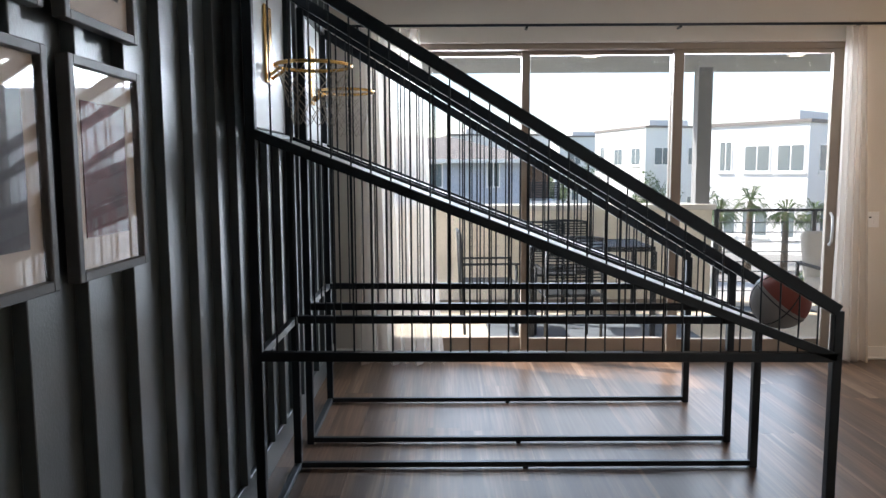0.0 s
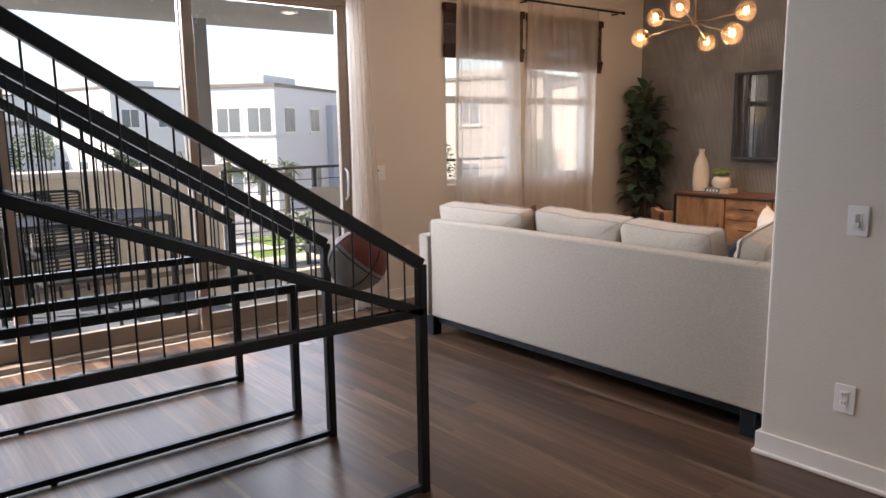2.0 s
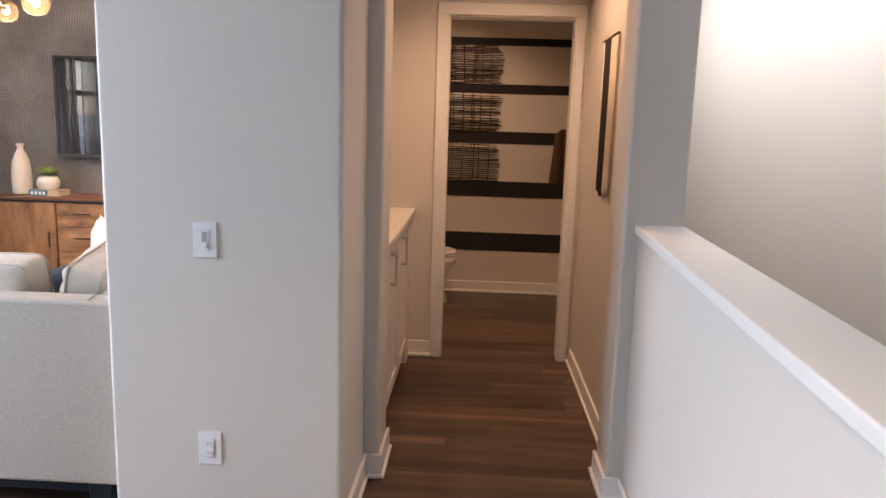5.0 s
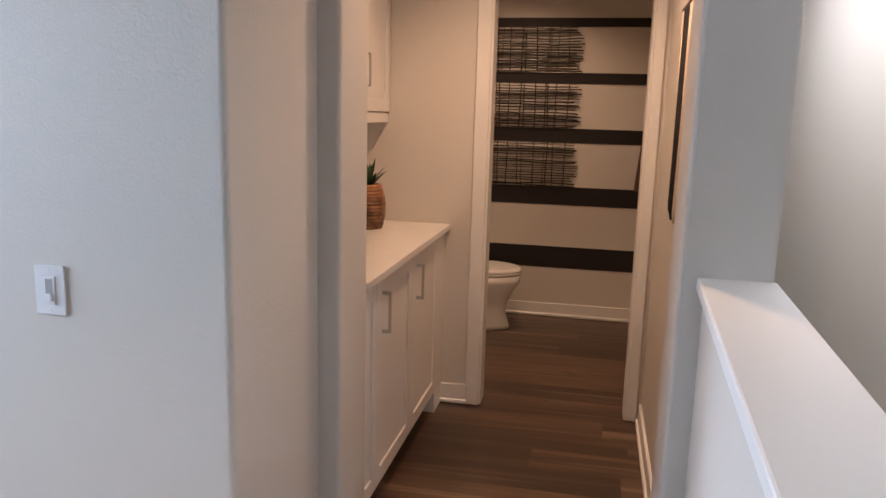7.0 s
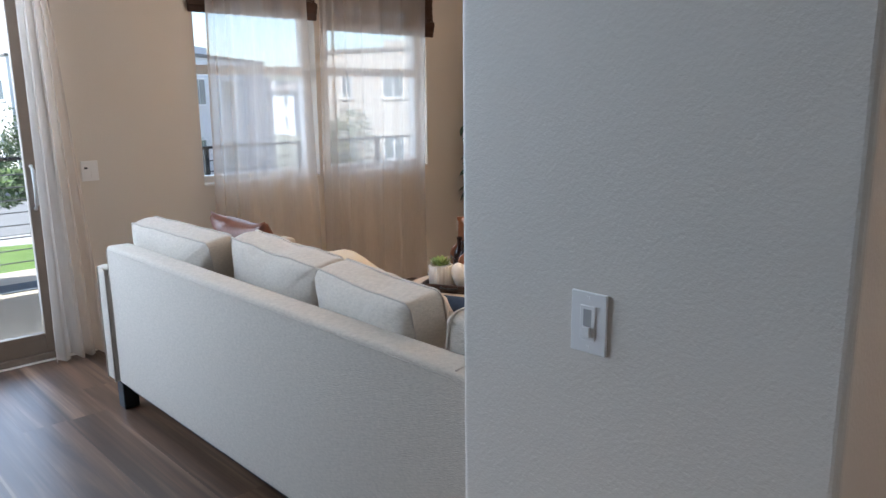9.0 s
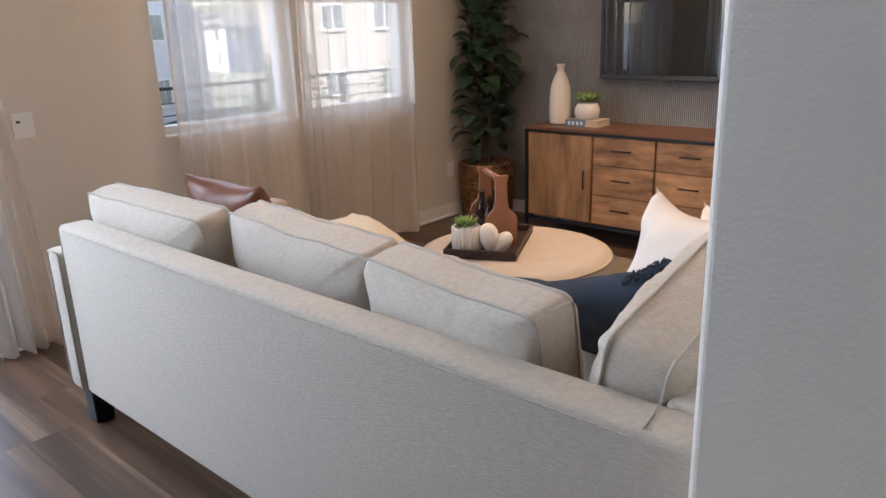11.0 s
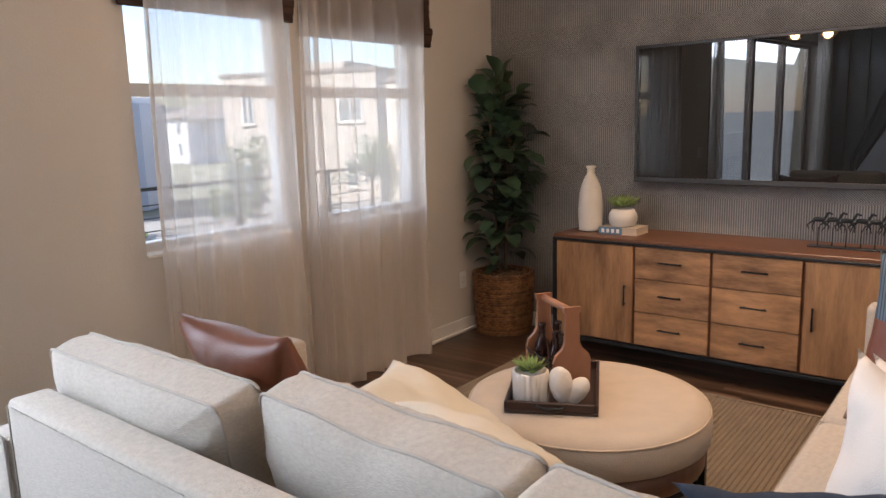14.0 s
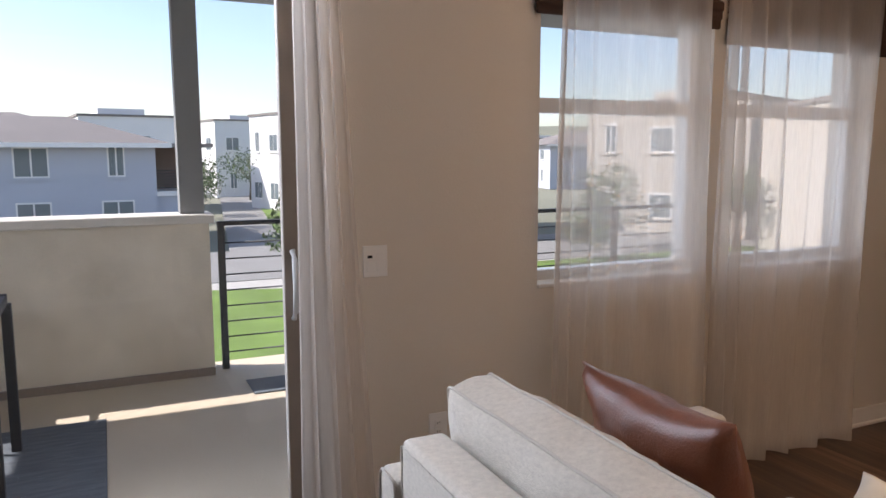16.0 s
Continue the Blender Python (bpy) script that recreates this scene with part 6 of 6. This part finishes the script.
strip("lawn", (-30, 30.0), (3, 30.0), 2.2, 0.05, 0.16, LAWN, "lawn along the cross street")
strip("lawn", (14, 30.0), (40, 30.0), 2.4, 0.05, 0.16, LAWN, "lawn along the cross street")
strip("lawn", (14, 47), (29, 150), 3.0, 0.05, 0.16, LAWN, "lawn along the street")
strip("lawn", (23, 47), (40, 150), 3.0, 0.05, 0.16, LAWN, "lawn along the street")


def house(cx, cy, w, d, h, yaw, wall, label, roof="flat", wins=(3, 3), base=GZ, storeys=2, accent=None, porch=False):
    """A house with its own walls, roof and windows; w along its own x, d along its own y."""
    m = pose(cx, cy, base, 0, 0, yaw)
    t = thing("house", m.translation, label, "house")

    def hp(name, b, material, parent, lab=""):
        b.transform(m)
        return part(name, b, material, parent, lab)
    hp("wall", box(-w / 2, w / 2, -d / 2, d / 2, 0, h), wall, t)
    if accent:
        hp("wall_wing", box(w * 0.18, w / 2 + 0.35, -d / 2 - 0.4, d * 0.2, 0, h * 0.88), accent, t)
    if roof == "flat":
        r = hp("roof", box(-w / 2 - 0.1, w / 2 + 0.1, -d / 2 - 0.1, d / 2 + 0.1, h, h + 0.18), ROOF, t)
        hp("parapet_box", box(-w * 0.3, w * 0.1, -d * 0.2, d * 0.2, h + 0.18, h + 0.8), wall, r)
    else:
        b = bmesh.new()
        o = 0.7
        e = [b.verts.new(v) for v in ((-w / 2 - o, -d / 2 - o, h), (w / 2 + o, -d / 2 - o, h), (w / 2 + o, d / 2 + o, h), (-w / 2 - o, d / 2 + o, h))]
        k = d * 0.42
        r2 = [b.verts.new(v) for v in ((-w / 2 + k, 0, h + d * 0.16), (w / 2 - k, 0, h + d * 0.16))]
        for q in ((e[0], e[1], r2[1], r2[0]), (e[1], e[2], r2[1]), (e[2], e[3], r2[0], r2[1]), (e[3], e[0], r2[0])):
            b.faces.new(q)
        b.faces.new(e[::-1])
        r = hp("roof", b, ROOF, t)
        hp("fascia", box(-w / 2 - o, w / 2 + o, -d / 2 - o - 0.02, -d / 2 - o, h - 0.22, h), TRIM, r)
    step = h / storeys
    for face in (0, 1, 2):
        n = wins[0] if face == 0 else wins[1]
        L = w if face == 0 else d
        for s in range(storeys):
            for i in range(n):
                u = -L / 2 + L * (i + 0.5) / n
                ww, hh = (1.5, 1.45) if (i + s) % 3 else (0.8, 1.7)
                z = s * step + 0.95
                if s == 0 and porch and face == 0 and i == 0:
                    ww, hh, z = 2.2, 2.3, 0.2
                if face == 0:
                    bb = lambda a0, a1, d0, d1, z0, z1: box(u + a0, u + a1, -d / 2 - d1, -d / 2 - d0, z0, z1)
                elif face == 1:
                    bb = lambda a0, a1, d0, d1, z0, z1: box(-w / 2 - d1, -w / 2 - d0, u + a0, u + a1, z0, z1)
                else:
                    bb = lambda a0, a1, d0, d1, z0, z1: box(w / 2 + d0, w / 2 + d1, u + a0, u + a1, z0, z1)
                wn = hp("window", bb(-ww / 2, ww / 2, 0.0, 0.03, z, z + hh), TRIM, t)
                half = ww / 2
                hp("pane", bb(-half + 0.08, -0.04, 0.03, 0.045, z + 0.08, z + hh - 0.08), HGLASS, wn)
                hp("pane", bb(0.04, half - 0.08, 0.03, 0.045, z + 0.08, z + hh - 0.08), HGLASS, wn)
                hp("sill", bb(-half - 0.08, half + 0.08, 0.0, 0.10, z - 0.10, z), wall, wn)
    return t


house(22.4, 45.05, 11, 5.5, 6.9, 38, HWHITE, "white stucco two-storey house with a flat roof", wins=(3, 3), accent=HGREY)
house(20.6, 94.0, 15, 12, 8.2, 12, HWHITE, "white stucco house with tall dark windows", wins=(4, 3))
house(20.5, 66.0, 9, 9, 7.8, 14, HWHITE, "white stucco house with a flat roof", wins=(3, 3))
house(5.8, 74.0, 9, 10, 7.6, 8, HWHITE, "white stucco house along the street", wins=(3, 3))
grey = house(0.2, 49.0, 11, 9, 5.2, 4, HGREY, "grey stucco house with a hipped tile roof", roof="hip", wins=(3, 2))
house(-12.5, 50.0, 12, 10, 5.4, -4, HWHITE, "pale stucco house with a hipped tile roof", roof="hip", wins=(4, 2))
house(-27.0, 52.0, 12, 10, 6.0, 2, HTAN, "tan stucco house with a hipped tile roof", roof="hip", wins=(4, 2))
house(38.0, 40.0, 12, 10, 7.5, 20, HTAN, "tan stucco two-storey house with a flat roof", wins=(3, 3))
house(33.0, 23.5, 11, 9, 6.6, 60, HTAN, "tan stucco house across the lawn", wins=(3, 3))
house(48.0, 27.0, 12, 10, 7.0, 70, HWHITE, "white stucco house across the lawn", wins=(3, 3))
rg = random.Random(31)
for k in range(16):
    a = radians(-32 + 4.6 * k + rg.uniform(-1, 1))
    D = rg.uniform(105, 190)
    house(D * math.sin(a), D * math.cos(a), rg.uniform(10, 18), 12, rg.uniform(5.5, 8.5), rg.uniform(-20, 20), (HWHITE, HTAN, HWHITE, HGREY)[k % 4], "distant stucco house along the street", roof=("flat", "hip")[k % 3 == 0], wins=(4, 2))

# corner balcony of the grey house
gm = pose(0.2, 49.0, GZ, 0, 0, 4)


def gpart(name, b, material, parent, label=""):
    b.transform(gm)
    return part(name, b, material, parent, label)


gpart("wall_wing", box(5.5, 7.6, -4.3, -1.0, 0, 2.55), HGREY, grey)
bal = gpart("balcony", box(5.5, 7.7, -4.45, -1.0, 2.55, 2.78), TRIM, grey, "corner balcony with dark slats")
gpart("back_panel", box(5.505, 7.6, -1.25, -1.0, 2.78, 5.0), HBRICK, bal, "brown brick panel")
gpart("post", box(7.35, 7.6, -4.35, -4.1, 2.78, 5.0), HGREY, bal)
gpart("roof_edge", box(5.5, 8.2, -5.2, -0.6, 5.0, 5.19), ROOF, bal)
for k in range(7):
    gpart("slat", box(5.52, 7.6, -4.44, -4.40, 2.95 + 0.14 * k, 3.02 + 0.14 * k), DARKMETAL, bal)

# distant hills
b = grid_surface(lambda u, v: (-900 + 2200 * u, 900 + 500 * v, GZ + 60 * math.sin(math.pi * v) * (0.35 + 0.5 * noise.noise(Vector((u * 6, v, 2.2))) + 0.5 * u)), 80, 8)
tagged(part("hill_backdrop", b, GROUND), "dry distant hills", "", "", "structure")


def tree(x, y, h, r, seed, label="leafy green street tree", base=GZ + 0.1):
    rg = random.Random(seed)
    t = thing("tree", (x, y, base), label, "tree", "street trees")
    b = rod((x, y, base), (x + 0.1, y, base + h * 0.5), 0.12 * h / 5, 0.06 * h / 5, seg=8)
    for k in range(6):
        a = rg.uniform(0, 6.28)
        z = base + h * rg.uniform(0.3, 0.5)
        merge(b, rod((x + 0.05, y, z), (x + r * 0.6 * math.cos(a), y + r * 0.6 * math.sin(a), base + h * rg.uniform(0.6, 0.85)), 0.05 * h / 5, 0.015, seg=6))
    part("trunk", b, TRUNK, t)
    verts, faces = [], []
    blobs = [(Vector((rg.gauss(0, 0.45) * r, rg.gauss(0, 0.45) * r, h * rg.uniform(0.42, 0.88))), r * rg.uniform(0.28, 0.5)) for _ in range(14)]
    for k in range(1500):
        c, br_ = blobs[k % len(blobs)]
        d = Vector((rg.gauss(0, 1), rg.gauss(0, 1), rg.gauss(0, 1))).normalized() * br_ * rg.uniform(0.6, 1.05)
        p = Vector((x, y, base)) + c + d
        s = rg.uniform(0.06, 0.13) * (0.7 + h / 10)
        u = Vector((rg.gauss(0, 1), rg.gauss(0, 1), rg.gauss(0, 1))).normalized()
        w = u.orthogonal().normalized()
        i = len(verts)
        verts += [p - u * s, p + w * s * 0.5, p + u * s, p - w * s * 0.5]
        faces.append((i, i + 1, i + 2, i + 3))
    me = bpy.data.meshes.new("crown")
    org = Vector((x, y, base))
    me.from_pydata([v - org for v in verts], [], faces)
    me.materials.append(TREELEAF)
    ob = new("crown", me)
    ob.parent = t


def palm(x, y, h, seed):
    rg = random.Random(seed)
    base = GZ + 0.1
    t = thing("palm_tree", (x, y, base), "fan palm with a ragged pale green crown", "tree", "palms")
    part("trunk", rod((x, y, base), (x, y, base + h), 0.16, 0.11, seg=9), TRUNK, t)
    b = bmesh.new()
    for k in range(34):
        a, el = rg.uniform(0, 6.28), rg.uniform(-0.5, 1.2)
        L = rg.uniform(0.9, 1.35)
        d = Vector((math.cos(a) * math.cos(el), math.sin(a) * math.cos(el), math.sin(el)))
        s = Vector((-math.sin(a), math.cos(a), 0))
        p = Vector((x, y, base + h))
        for q in range(-4, 5):
            tip = p + d * L + s * q * 0.11 + Vector((0, 0, -0.25 * L - 0.02 * q * q))
            mid = p + d * L * 0.55 + s * q * 0.04
            v = [b.verts.new(z) for z in (mid - s * 0.018, mid + s * 0.018, tip)]
            b.faces.new(v)
        v = [b.verts.new(z) for z in (p - s * 0.012, p + s * 0.012, p + d * L * 0.6 + s * 0.05, p + d * L * 0.6 - s * 0.05)]
        b.faces.new(v)
    part("fronds", b, TREELEAF, t)


for k, (x, y, h) in enumerate(((13.0, 33.2, 2.7), (14.6, 34.0, 3.1), (16.0, 33.6, 2.6), (14.0, 37.5, 2.9), (17.6, 34.4, 2.5))):
    palm(x, y, h, 40 + k)
for k, (x, y, h, r) in enumerate(((10.2, 31.5, 3.2, 1.3), (8.6, 52, 4.2, 2.2), (9.8, 62, 4.6, 2.6), (7.6, 58, 4.0, 2.2), (17.5, 60, 4.2, 2.0), (-4, 36, 4.5, 2.2), (9.5, 90, 5, 3.0), (12.4, 100, 5, 3), (26, 34, 4, 2), (31, 31, 4.2, 2.0), (13.6, 25.5, 1.6, 1.0), (22.5, 31, 2.2, 1.3), (16.8, 80, 4.5, 2.5), (-18, 38, 4.2, 2.0))):
    tree(x, y, h, r, 60 + k)

# floor planks, running north to south
PW, PL = 0.182, 1.5
rng = random.Random(5)
plank_mesh = {}


def plank_data(length, width):
    key = (round(length, 3), round(width, 3))
    if key not in plank_mesh:
        b = box(0, key[1], 0, key[0], -0.012, 0, 0.0002)
        me = bpy.data.meshes.new("plank")
        b.to_mesh(me)
        b.free()
        me.materials.append(PLANK)
        plank_mesh[key] = me
    return plank_mesh[key]


rest = bmesh.new()
count = 0
for x0, x1, y0, y1 in ((W + 0.02, 2.2, -1.2, 2.37), (W + 0.02, 6.193, 2.37, 7.48), (6.193, 8.0, 2.20, 3.95), (6.193, 7.84, 4.136, 7.48)):
    i, x = 0, x0
    while x < x1 - 0.01:
        w = min(PW, x1 - x)
        y = y0 - rng.uniform(0, PL)
        while y < y1:
            a, c = max(y, y0), min(y + PL, y1)
            if c - a > 0.02:
                inside_wall = x > 4.09 and a > 3.38 and c < 4.13
                near = 1.2 < (a + c) / 2 < 7.4 and 1.0 < x < 6.3
                if not inside_wall:
                    if near and count < 300:
                        ob = new("plank", plank_data(c - a, w))
                        ob.location = (x, a, 0)
                        ob.parent = floor
                        count += 1
                    else:
                        box(x + 0.0005, x + w - 0.0005, a + 0.0005, c - 0.0005, -0.012, 0, bm=rest)
            y += PL
        x += PW
o = part("far_plank", rest, PLANK, floor)
o["kind"] = "stuff"
